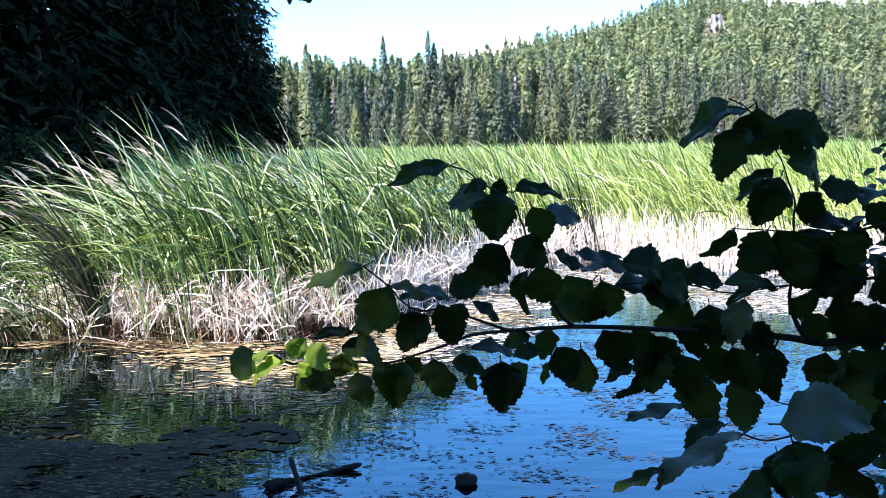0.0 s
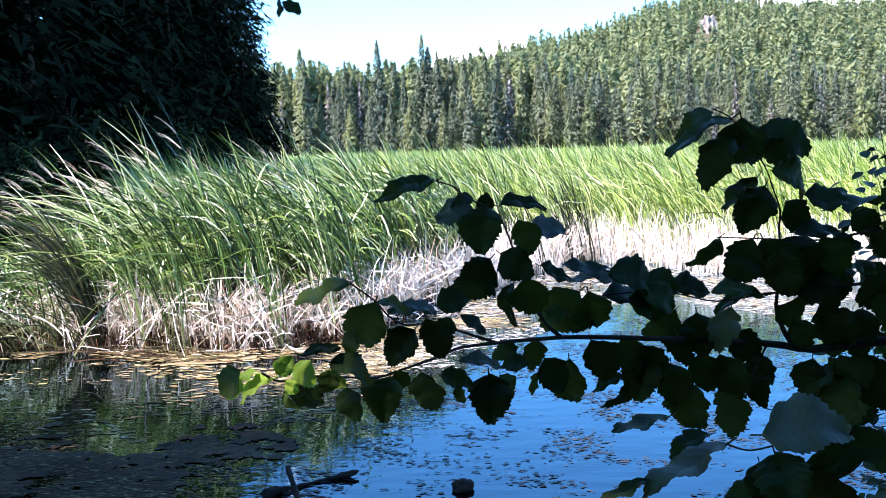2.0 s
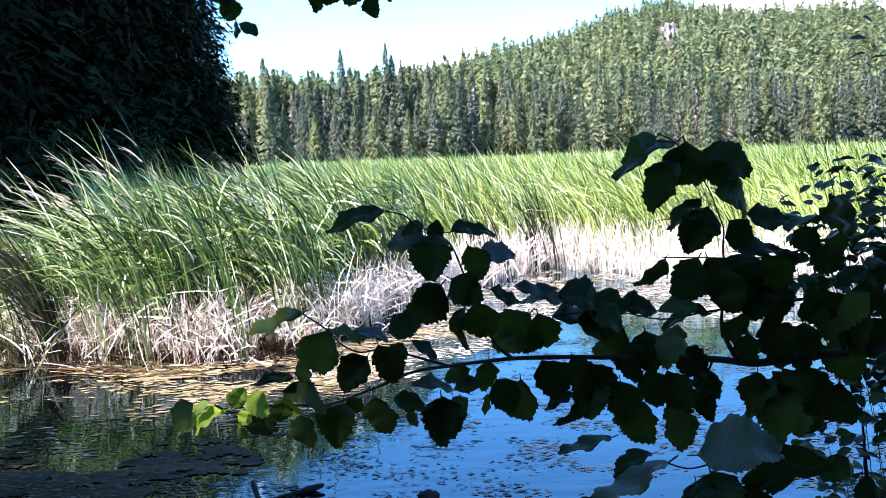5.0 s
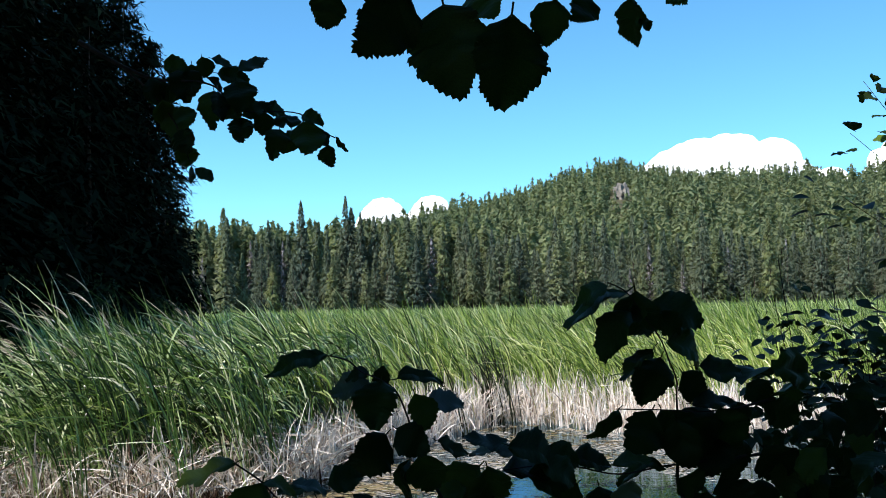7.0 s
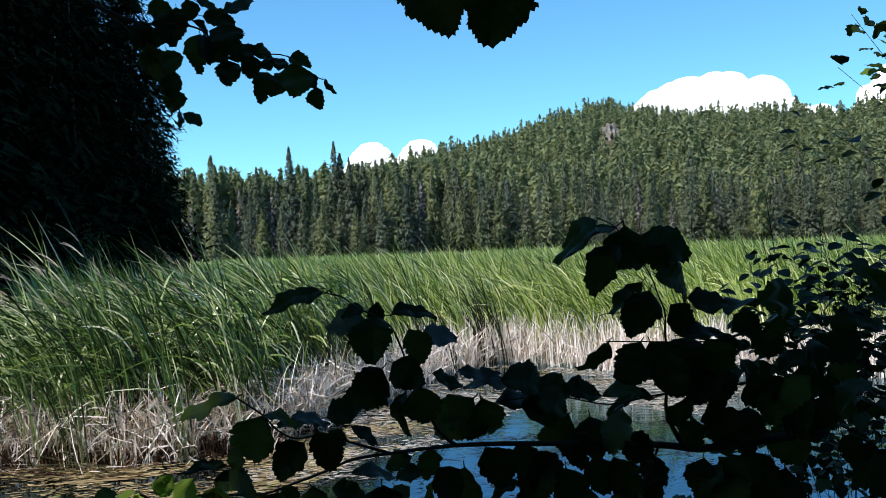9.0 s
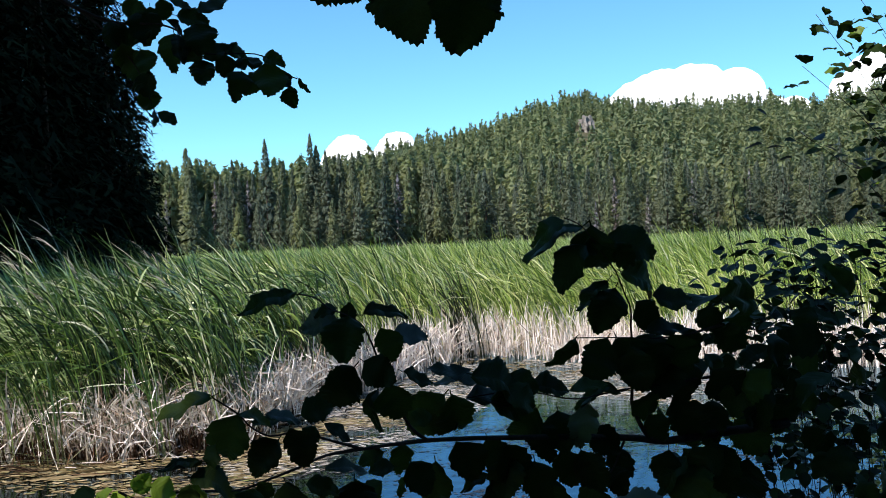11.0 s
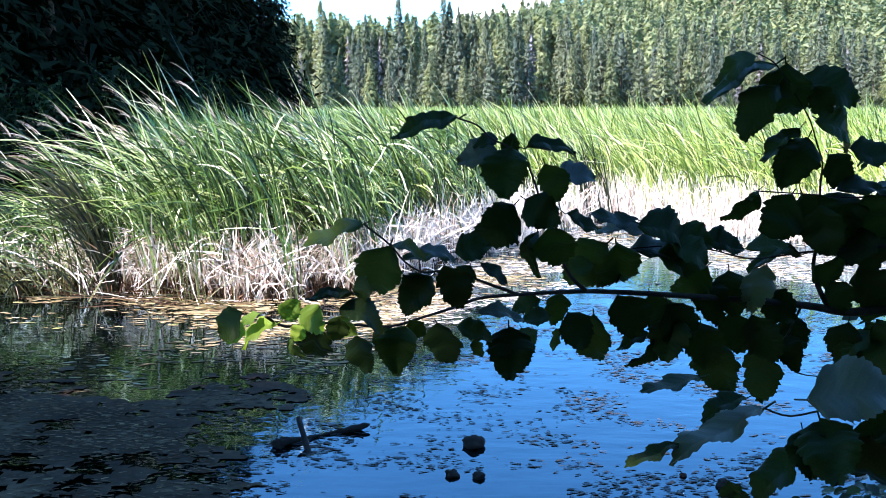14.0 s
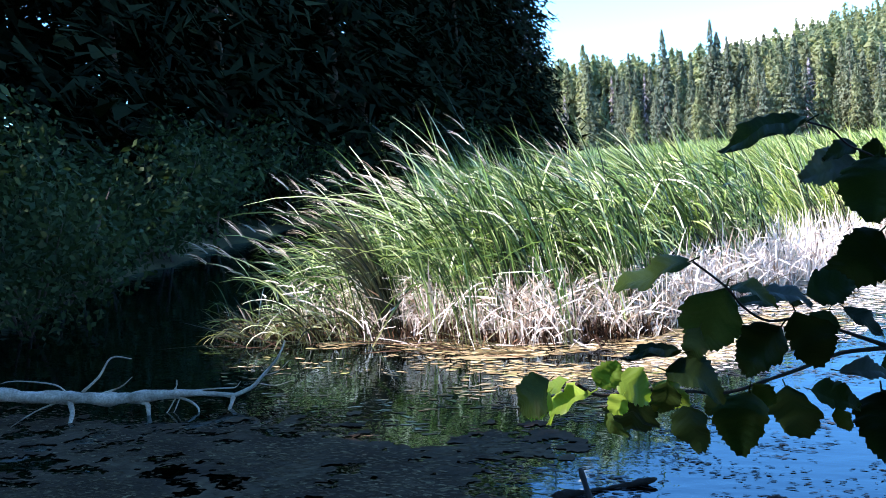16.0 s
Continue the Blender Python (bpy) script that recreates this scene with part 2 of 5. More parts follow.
bump(n, l, noise_node(n, l, 0.02, 6.0), p, 0.2, 12.0)
ct = n.new("ShaderNodeBsdfTranslucent")
ct.inputs[0].default_value = (0.97, 0.97, 0.98, 1)
cm = n.new("ShaderNodeMixShader")
cm.inputs[0].default_value = 0.35
l.new(p.outputs[0], cm.inputs[1])
l.new(ct.outputs[0], cm.inputs[2])
l.new(cm.outputs[0], n["Material Output"].inputs[0])

rng = np.random.default_rng(7)


# ---- mesh helpers ----
def mesh_from(name, verts, faces, mat, smooth=False):
    """A mesh from an array of points and an array (or list of arrays) of faces."""
    me = bpy.data.meshes.new(name)
    verts = np.asarray(verts, dtype=np.float32)
    groups = faces if isinstance(faces, list) and isinstance(faces[0], np.ndarray) else [faces]
    groups = [np.asarray(g, dtype=np.int32) for g in groups if len(g)]
    loops = np.concatenate([g.ravel() for g in groups])
    totals = np.concatenate([np.full(len(g), g.shape[1], dtype=np.int32) for g in groups])
    starts = np.concatenate([[0], np.cumsum(totals)[:-1]]).astype(np.int32)
    me.vertices.add(len(verts))
    me.vertices.foreach_set("co", verts.ravel())
    me.loops.add(len(loops))
    me.loops.foreach_set("vertex_index", loops)
    me.polygons.add(len(totals))
    me.polygons.foreach_set("loop_start", starts)
    me.update(calc_edges=True)
    me.validate()
    if smooth:
        me.polygons.foreach_set("use_smooth", np.ones(len(totals), dtype=bool))
    me.materials.append(mat)
    return me


def thing(name, label, category, group="", kind="", at=(0, 0, 0)):
    ob = new(name)
    ob.location = at
    return tagged(ob, label, category, group, kind)


def piece(name, me, parent=None, label=""):
    ob = new(name, me)
    ob.parent = parent
    if label:
        tagged(ob, label)
    return ob


def tube(name, pts, radii, mat, sides=7, wobble=0.0):
    """A tapered round stem through the points, with closed ends."""
    pts = [Vector(q) for q in pts]
    verts, faces = [], []
    up = Vector((0.31, 0.2, 0.93))
    for i, q in enumerate(pts):
        d = (pts[min(i + 1, len(pts) - 1)] - pts[max(i - 1, 0)]).normalized()
        a = d.cross(up)
        if a.length < 0.05:
            a = d.cross(Vector((1, 0, 0)))
        a.normalize()
        b = d.cross(a)
        for k in range(sides):
            w = 2 * math.pi * k / sides
            r = radii[i] * (1 + wobble * math.sin(3.1 * k + 1.7 * i))
            verts.append(q + a * math.cos(w) * r + b * math.sin(w) * r)
    quads = []
    for i in range(len(pts) - 1):
        for k in range(sides):
            j = (k + 1) % sides
            quads.append((i * sides + k, i * sides + j, (i + 1) * sides + j, (i + 1) * sides + k))
    me = bpy.data.meshes.new(name)
    last = (len(pts) - 1) * sides
    me.from_pydata([tuple(v) for v in verts], [], quads + [tuple(range(sides))[::-1], tuple(range(last, last + sides))])
    me.polygons.foreach_set("use_smooth", [True] * len(quads) + [False, False])
    me.materials.append(mat)
    return me


def smooth_line(pts, steps=4):
    """More points along a line, on a soft curve."""
    pts = [Vector(q) for q in pts]
    out = []
    for i in range(len(pts) - 1):
        p0, p1, p2, p3 = pts[max(i - 1, 0)], pts[i], pts[i + 1], pts[min(i + 2, len(pts) - 1)]
        for k in range(steps):
            s = k / steps
            out.append(0.5 * (2 * p1 + (p2 - p0) * s + (2 * p0 - 5 * p1 + 4 * p2 - p3) * s * s + (3 * p1 - p0 - 3 * p2 + p3) * s ** 3))
    out.append(pts[-1])
    return out


def taper(count, thick, thin):
    return [thick + (thin - thick) * i / max(1, count - 1) for i in range(count)]


# ---- ground ----
def smooth_step(a, b, v):
    s = np.clip((v - a) / (b - a), 0, 1)
    return s * s * (3 - 2 * s)


CREST_AZ = np.radians((-180, -40, -14, -5, 0, 5.4, 10, 13, 16.3, 20, 26, 29, 32, 45, 80, 180))
CREST_TAN = np.array((0.05, 0.05, 0.0, 0.028, 0.05, 0.083, 0.098, 0.121, 0.131, 0.120, 0.117, 0.103, 0.106, 0.09, 0.06, 0.05))


def bank_x(y):
    """Where the wooded bank begins, on the left-hand side of the marsh."""
    return np.interp(y, (-50, 0, 3, 6, 9, 14, 25, 45, 60, 90, 150), (-3, -3.0, -4.8, -6.3, -7.6, -9.5, -11.5, -9.2, -14, -40, -120))


def height(x, y):
    x, y = np.asarray(x, dtype=float), np.asarray(y, dtype=float)
    r, az = np.hypot(x, y), np.arctan2(x, y)
    hill = 600 * np.interp(az, CREST_AZ, CREST_TAN) * smooth_step(190, 640, r) ** 0.85
    hill = hill * (1 + 0.10 * np.sin(x * 0.021 + 1) * np.sin(y * 0.017)) - 0.25 * np.clip(r - 700, 0, 1e9) * (hill > 0) * 0.2
    land = smooth_step(150, 190, r) * 1.2
    left = smooth_step(0.0, 2.5, bank_x(y) - x) * 0.55 + smooth_step(2, 20, bank_x(y) - x) * 1.2
    shore = smooth_step(1.9, 0.5, y - 0.25 * np.clip(x - 0.5, 0, 9)) * 0.42
    back = smooth_step(0, -14, y) * 1.5
    bed = -0.32 + 0.20 * smooth_step(7, 12, y)
    bumps = 0.05 * np.sin(x * 1.7 + 0.4) * np.sin(y * 1.3) + 0.03 * np.sin(x * 4.1) * np.sin(y * 3.7 + 1)
    low = np.maximum.reduce([land, left, shore, back])
    return bed * (low < 0.001) + np.where(low >= 0.001, bed * (1 - np.clip(low * 3, 0, 1)) + low, 0) + hill + bumps * np.clip(r / 3, 0.3, 1)


radii = np.concatenate([[0.0], np.geomspace(0.4, 60, 70), np.geomspace(64, 4600, 62)])
angles = np.radians(np.concatenate([np.arange(-60, 60, 1.5), np.arange(60, 300, 6)]))
gr, ga = np.meshgrid(radii, angles, indexing="ij")
gx, gy = gr * np.sin(ga), gr * np.cos(ga)
gv = np.stack([gx, gy, height(gx, gy)], -1).reshape(-1, 3)
na = len(angles)
ii, jj = np.meshgrid(np.arange(len(radii) - 1), np.arange(na), indexing="ij")
kk = (jj + 1) % na
gf = np.stack([ii * na + jj, ii * na + kk, (ii + 1) * na + kk, (ii + 1) * na + jj], -1).reshape(-1, 4)
ground = new("ground", mesh_from("ground", gv, gf[:, ::-1], EARTH, True))
tagged(ground, "dark earth pond bed, banks and wooded hillside", "ground", kind="structure")

# Pond: one sheet out to the far shore
me = mesh_from("water", [(-160, -6, 0), (160, -6, 0), (190, 186, 0), (-190, 186, 0)], [(0, 1, 2, 3)], WATER)
tagged(new("water", me), "still dark pond water mirroring blue sky", "water", kind="structure")


# ---- reeds ----
EDGE_X = (-9.0, -6.2, -5.5, -4.2, -3.3, -1.8, -0.8, -0.2, 0.3, 1.3, 2.2, 3.0, 3.5, 4.5, 6.2, 7.2, 9.0, 13.0, 40.0)
EDGE_Y = (12.0, 9.6, 8.6, 8.35, 8.4, 8.0, 8.4, 9.8, 10.8, 12.2, 13.7, 12.7, 12.0, 11.2, 10.5, 9.8, 8.6, 7.5, 6.0)


def reed_edge(x):
    """How far ahead the reed bed begins."""
    return np.interp(x, EDGE_X, EDGE_Y)


def blades(name, roots, tall, width, lean_az, lean, droop, twist, mat, segs=5, kink=0.0, bow=1.6, foot=0.5):
    """Grass-like blades as tapered ribbons: roots (n, 3); the rest one value a blade; kink: the share that is snapped over; foot: how much of the lean is there at the root. Returns the mesh."""
    n = len(roots)
    s = np.linspace(0, 1, segs + 1)[None, :]
    d = np.stack([np.sin(lean_az), np.cos(lean_az), np.zeros(n)], -1)
    theta = lean[:, None] * (foot + (1 - foot) * s) + droop[:, None] * s ** bow
    if kink > 0:
        theta = theta + rng.uniform(-0.7, 2.1, (n, 1)) * (rng.random((n, 1)) < kink) * (s > rng.uniform(0.35, 0.9, (n, 1)))
    # the blade's width lies across its own direction, rolled by twist
    flat = np.stack([-d[:, 1], d[:, 0], np.zeros(n)], -1)[:, None, :]
    over = np.cos(theta)[..., None] * d[:, None, :] - np.sin(theta)[..., None] * np.array((0, 0, 1.0))
    side = flat * np.sin(twist)[:, None, None] + over * np.cos(twist)[:, None, None]
    theta = (theta[:, 1:] + theta[:, :-1]) / 2
    zero = np.zeros((n, 1))
    along = np.concatenate([zero, np.cumsum(np.sin(theta), 1)], 1) / segs
    rise = np.concatenate([zero, np.cumsum(np.cos(theta), 1)], 1) / segs
    mid = roots[:, None, :] + d[:, None, :] * (along * tall[:, None])[..., None]
    mid[..., 2] += rise * tall[:, None]
    w = width[:, None] * 0.5 * np.clip(0.9 + 0.15 * s - 1.0 * s ** 5, 0.05, 1.0)
    a = mid - side * w[..., None]
    b = mid + side * w[..., None]
    v = np.stack([a, b], 2).reshape(-1, 3)
    base = (np.arange(n) * (segs + 1) * 2)[:, None]
    k = np.arange(segs)[None, :] * 2
    f = np.stack([base + k, base + k + 1, base + k + 3, base + k + 2], -1).reshape(-1, 4)
    return mesh_from(name, v, f, mat)


def blade_ends(roots, tall, lean_az, lean, droop, at=1.0, bow=1.6, steps=24):
    """Where a blade with these values ends, and which way it points there."""
    s = np.linspace(0, at, steps)[None, :]
    th = lean[:, None] * (0.5 + 0.5 * s) + droop[:, None] * s ** bow
    along, rise = np.sin(th).mean(1) * tall * at, np.cos(th).mean(1) * tall * at
    d = np.stack([np.sin(lean_az), np.cos(lean_az), np.zeros(len(roots))], -1)
    end = roots + d * along[:, None]
    end[:, 2] += rise
    return end, th[:, -1]


def scatter(count, x0, x1, y0, y1, keep):
    """Random roots in a stretch of the plan, those that keep(x, y) allows, in loose tufts."""
    out = []
    got = 0
    while got < count:
        cx, cy = rng.uniform(x0, x1, count), rng.uniform(y0, y1, count)
        ok = keep(cx, cy)
        out.append(np.stack([cx[ok], cy[ok], np.full(ok.sum(), -0.1)], -1))
        got += ok.sum()
    return np.concatenate(out)[:count]


def clumpy(x, y, s=1.0):
    """Uneven cover, from -1 to 1."""
    return np.sin(2.1 * s * x + 1.3 * np.sin(1.7 * s * y)) * np.sin(1.9 * s * y + 1.1 * np.sin(2.3 * s * x + 0.7))


def tufted(roots, count, spread):
    """Several blades about each root."""
    p = np.repeat(roots, count, axis=0)
    p[:, :2] += rng.normal(0, spread, (len(p), 2))
    return p


def stand_height(x, y):
    """The nearest stand is lower towards its shaded end."""
    patchy = 1 + 0.13 * np.sin(1.1 * x + 0.9 * np.sin(0.7 * y)) * np.sin(0.8 * y + 0.5 * np.sin(1.3 * x))
    return patchy * np.where((y < 13.5) & (x < 0.6), np.interp(x, (-5.2, -4.4, -3.6, -2.9, -2.2, -1.2, -0.6, 0.5), (0.38, 0.46, 0.62, 0.83, 0.97, 0.93, 0.87, 0.82)), 1.0)


def reed_stand(label, roots, tall, width, az, lean, droop, mat, segs=5, category="reeds", stray=0.8, kink=0.0, loose=0.12, uneven=0.15, bow=1.6):
    n = len(roots)
    me = blades("reed_bed", roots, rng.normal(tall, tall * uneven, n).clip(tall * 0.4, tall * 1.35) * stand_height(roots[:, 0], roots[:, 1]), rng.uniform(0.6, 1.3, n) * width,
                rng.normal(az, stray, n), np.abs(rng.normal(lean, loose, n)), np.abs(rng.normal(droop, droop * 0.45, n)), rng.uniform(-1.57, 1.57, n), mat, segs, kink, bow)
    return tagged(new("reed_bed", me), label, category, kind="stuff")


def straw_stand(label, roots, tall, width, messy, mat=STRAW, base=0.05, kink=0.5):
    n = len(roots)
    me = blades("dry_reeds", roots, rng.normal(tall, tall * 0.28, n).clip(0.12, tall * 1.6), rng.uniform(0.5, 1.5, n) * width,
                rng.uniform(0, 6.283, n), np.abs(rng.normal(base, messy, n)), rng.normal(0.1, messy, n), rng.uniform(-1.57, 1.57, n), mat, 5, kink=kink, foot=0.9)
    return tagged(new("dry_reeds", me), label, "dry reeds", kind="stuff")


WEST = radians(-90)
# the nearest stand, tall and blown over to one side
def thin_end(x):
    """The stand grows sparse towards its shaded end."""
    return rng.random(len(x)) < np.clip((x + 5.0) / 2.6, 0.03, 1) ** 1.4


def depth(x):
    """How deep the stand is, from the water's edge back."""
    return np.interp(x, (-4.8, -3.8, -2.4), (0.4, 0.7, 2.4))


r = scatter(200, -4.8, 0.2, 7.9, 13.0, lambda x, y: (clumpy(x, y, 1.6) > -0.2) & (y > reed_edge(x) + 0.25) & (y < reed_edge(x) + depth(x)) & thin_end(x))
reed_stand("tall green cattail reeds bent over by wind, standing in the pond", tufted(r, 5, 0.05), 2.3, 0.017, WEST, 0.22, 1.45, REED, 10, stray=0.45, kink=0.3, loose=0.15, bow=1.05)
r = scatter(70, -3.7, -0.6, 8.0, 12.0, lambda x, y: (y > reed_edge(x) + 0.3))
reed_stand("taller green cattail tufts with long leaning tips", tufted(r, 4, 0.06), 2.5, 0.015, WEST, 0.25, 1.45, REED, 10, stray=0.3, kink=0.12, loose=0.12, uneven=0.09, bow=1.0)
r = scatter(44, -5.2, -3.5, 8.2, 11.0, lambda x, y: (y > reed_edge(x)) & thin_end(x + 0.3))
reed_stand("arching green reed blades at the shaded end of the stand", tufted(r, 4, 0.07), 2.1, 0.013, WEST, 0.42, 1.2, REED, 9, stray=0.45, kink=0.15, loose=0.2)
# leaves that part from the stalks half way up
for n_u, z0, z1, ln, lean_u, dr in ((800, 0.35, 0.85, 0.62, 0.55, 1.1), (1900, 0.70, 1.42, 0.50, 1.05, 0.7), (900, 0.3, 1.2, 0.42, 1.3, 0.5)):
    r = tufted(scatter(n_u // 4, -4.9, 0.3, 7.9, 12.0, lambda x, y: (clumpy(x, y, 1.9) > -0.3) & (y > reed_edge(x) + 0.2) & (y < reed_edge(x) + 0.8 * depth(x)) & thin_end(x)), 4, 0.09)
    r[:, 2] = rng.uniform(z0, z1, len(r)) * stand_height(r[:, 0], r[:, 1])
    reed_stand("green cattail leaves parting from their stalks and bending in the wind", r, ln, 0.016, WEST, lean_u, dr, REED, 7, stray=0.8, kink=0.45, loose=0.45)
# upright shoots along the water's edge
r = scatter(24, -4.2, 0.0, 7.8, 9.2, lambda x, y: np.abs(y - reed_edge(x)) < 0.2)
reed_stand("upright green cattail shoots at the water's edge", tufted(r, 6, 0.045), 1.5, 0.014, WEST, 0.08, 0.6, REED, 8, stray=0.5, kink=0.15)
# near-black blades deep in the stand, painting its shaded gaps
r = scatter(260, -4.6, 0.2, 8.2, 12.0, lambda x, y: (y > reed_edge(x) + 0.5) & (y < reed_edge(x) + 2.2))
reed_stand("near-black reed leaves standing in for shade deep in the stand", tufted(r, 4, 0.07), 1.3, 0.018, WEST, 0.12, 0.6, DARK_REED, 6, stray=0.7, kink=0.3)

# thin grass stems with pale feathery plumes above the rest
n_s = 130
sx = np.concatenate([rng.uniform(-3.7, -0.7, 112), rng.uniform(-4.8, -3.6, 18)])
r = np.stack([sx, reed_edge(sx) + 0.2 + rng.uniform(0.0, 0.85, n_s) * depth(sx), np.full(n_s, -0.1)], -1)
g_tall = rng.normal(2.25, 0.24, n_s) * np.interp(sx, (-5.2, -4.2, -3.2, -2.2, -1.2), (0.50, 0.58, 0.80, 1.02, 0.92))
g_az, g_lean, g_droop = rng.normal(WEST, 0.3, n_s), np.abs(rng.normal(0.32, 0.12, n_s)), np.abs(rng.normal(1.25, 0.3, n_s))
me = blades("tall_grass", r, g_tall, np.full(n_s, 0.0065), g_az, g_lean, g_droop, rng.uniform(-1, 1, n_s), REED, 9)
tagged(new("tall_grass", me), "thin green grass stems bending above the reeds", "grass", kind="stuff")
tips, ways = blade_ends(r, g_tall, g_az, g_lean, g_droop, 0.9)
spikes = np.repeat(np.arange(n_s), 5)
me = blades("grass_plumes", tips[spikes] + rng.normal(0, 0.006, (len(spikes), 3)), rng.uniform(0.12, 0.32, len(spikes)), rng.uniform(0.003, 0.0055, len(spikes)), g_az[spikes] + rng.normal(0, 0.06, len(spikes)),
            ways[spikes] * 1.05 + rng.normal(0, 0.05, len(spikes)), rng.uniform(0.0, 0.15, len(spikes)), rng.uniform(-1.57, 1.57, len(spikes)), PLUME, 4)
tagged(new("grass_plumes", me), "pale feathery seed plumes leaning on grass stems", "grass", kind="stuff")

# last year's growth, broken and matted, under the green
near_edge = lambda a, b: (lambda x, y: (clumpy(x, y, 2.3) > -0.45) & (y > reed_edge(x) + a) & (y < reed_edge(x) + b) & (rng.random(len(x)) < np.clip((x + 4.6) / 1.9, 0.02, 1) ** 1.6))
r = scatter(800, -5.0, 0.4, 7.9, 11.5, near_edge(-0.05, 0.9))
straw_stand("pale dry broken cattail stems under the green reeds", tufted(r, 6, 0.08), 0.47, 0.0115, 0.3)
r = tufted(scatter(520, -4.9, 0.4, 7.9, 11.5, near_edge(-0.05, 0.7)), 5, 0.12)
r[:, 2] = rng.uniform(0.0, 0.36, len(r))
straw_stand("bleached dry leaves matted crosswise among the reeds", r, 0.40, 0.011, 0.45, base=1.0, kink=0.4)
r = tufted(scatter(150, -4.8, 0.3, 7.9, 10.5, near_edge(-0.02, 0.5)), 4, 0.1)
r[:, 2] = rng.uniform(0.25, 0.6, len(r))
straw_stand("dry leaves hanging down over the matted straw", r, 0.34, 0.011, 0.35, base=2.1, kink=0.2)
# added stubs: brown-stained foot of the straw, and its shaded gaps as colour
r = scatter(420, -5.0, 0.3, 7.8, 10.5, lambda x, y: np.abs(y - reed_edge(x) - 0.02) < 0.15)
straw_stand("dark brown reed stubs for the straw's stained foot and shaded gaps", tufted(r, 6, 0.06), 0.25, 0.015, 0.35, ROT)
# reed bed behind the inlet
r = scatter(2050, -1.0, 16.0, 9.0, 24.0, lambda x, y: (clumpy(x, y, 1.1) > -0.4) & (y > reed_edge(x) + 0.35))
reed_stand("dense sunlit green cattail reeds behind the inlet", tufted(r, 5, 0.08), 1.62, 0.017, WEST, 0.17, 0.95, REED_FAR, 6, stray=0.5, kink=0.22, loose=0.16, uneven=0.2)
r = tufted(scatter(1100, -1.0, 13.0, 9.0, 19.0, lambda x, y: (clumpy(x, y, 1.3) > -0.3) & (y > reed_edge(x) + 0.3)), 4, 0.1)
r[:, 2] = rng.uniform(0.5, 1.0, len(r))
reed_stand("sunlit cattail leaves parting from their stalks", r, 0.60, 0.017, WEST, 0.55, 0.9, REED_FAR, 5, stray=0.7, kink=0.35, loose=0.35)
r = scatter(150, -1.2, 1.3, 9.5, 15.0, lambda x, y: (clumpy(x, y, 1.2) > -0.3) & (y > reed_edge(x) + 0.5))
reed_stand("darker green cattail reeds leaning beside the inlet", tufted(r, 5, 0.07), 1.85, 0.019, WEST, 0.22, 0.9, REED, 8, stray=0.45, kink=0.25, loose=0.18)
r = scatter(130, 0.2, 10.0, 9.5, 18.0, lambda x, y: (clumpy(x, y, 0.9) > 0.2) & (y > reed_edge(x) + 0.5))
reed_stand("tufts of darker cattail leaning in the sunlit bed", tufted(r, 5, 0.07), 1.75, 0.017, WEST, 0.2, 0.95, REED, 7, stray=0.45, kink=0.25, loose=0.18)
r = scatter(1300, -0.6, 14.0, 7.5, 15.5, lambda x, y: (y > reed_edge(x)) & (y < reed_edge(x) + 1.0))
straw_stand("bleached white dry reed stems along the inlet's edge", tufted(r, 6, 0.07), 0.60, 0.015, 0.18, BLEACHED, kink=0.35)
r = tufted(scatter(500, -0.4, 9.0, 8.0, 15.0, lambda x, y: (y > reed_edge(x) - 0.05) & (y < reed_edge(x) + 0.6)), 4, 0.12)
r[:, 2] = rng.uniform(0.0, 0.4, len(r))
straw_stand("bleached leaves matted crosswise along the inlet", r, 0.40, 0.012, 0.4, BLEACHED, base=0.55, kink=0.3)
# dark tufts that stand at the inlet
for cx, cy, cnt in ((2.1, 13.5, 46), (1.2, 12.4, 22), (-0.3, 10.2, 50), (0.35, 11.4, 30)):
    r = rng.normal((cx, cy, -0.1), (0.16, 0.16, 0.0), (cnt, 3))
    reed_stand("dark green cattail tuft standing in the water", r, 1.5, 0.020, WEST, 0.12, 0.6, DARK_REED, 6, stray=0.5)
for cx, cy, cnt in ((-1.95, 8.15, 34), (-1.62, 8.25, 26), (-2.35, 8.3, 14), (-0.95, 8.5, 16)):
    r = rng.normal((cx, cy, -0.1), (0.07, 0.07, 0.0), (cnt, 3))
    reed_stand("upright green cattail clump standing in front of the reed bed", r, 1.75, 0.016, WEST, 0.10, 0.55, REED, 8, stray=0.5, kink=0.08)
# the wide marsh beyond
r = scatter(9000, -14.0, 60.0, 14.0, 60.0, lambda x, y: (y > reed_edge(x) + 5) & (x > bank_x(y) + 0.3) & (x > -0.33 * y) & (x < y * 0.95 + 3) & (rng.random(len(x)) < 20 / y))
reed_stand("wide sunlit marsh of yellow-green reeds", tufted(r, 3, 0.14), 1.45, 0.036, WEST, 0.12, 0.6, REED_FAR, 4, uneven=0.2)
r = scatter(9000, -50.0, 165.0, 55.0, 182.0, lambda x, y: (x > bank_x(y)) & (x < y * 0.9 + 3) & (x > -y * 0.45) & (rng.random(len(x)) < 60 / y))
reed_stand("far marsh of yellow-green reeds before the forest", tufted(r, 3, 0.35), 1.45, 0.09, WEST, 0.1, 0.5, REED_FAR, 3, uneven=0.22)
r = tufted(scatter(45, -4.9, -3.1, 7.9, 9.4, lambda x, y: np.abs(y - reed_edge(x) + 0.02) < 0.22), 5, 0.07)
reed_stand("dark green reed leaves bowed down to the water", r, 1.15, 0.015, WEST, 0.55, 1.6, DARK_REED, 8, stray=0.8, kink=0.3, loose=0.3)
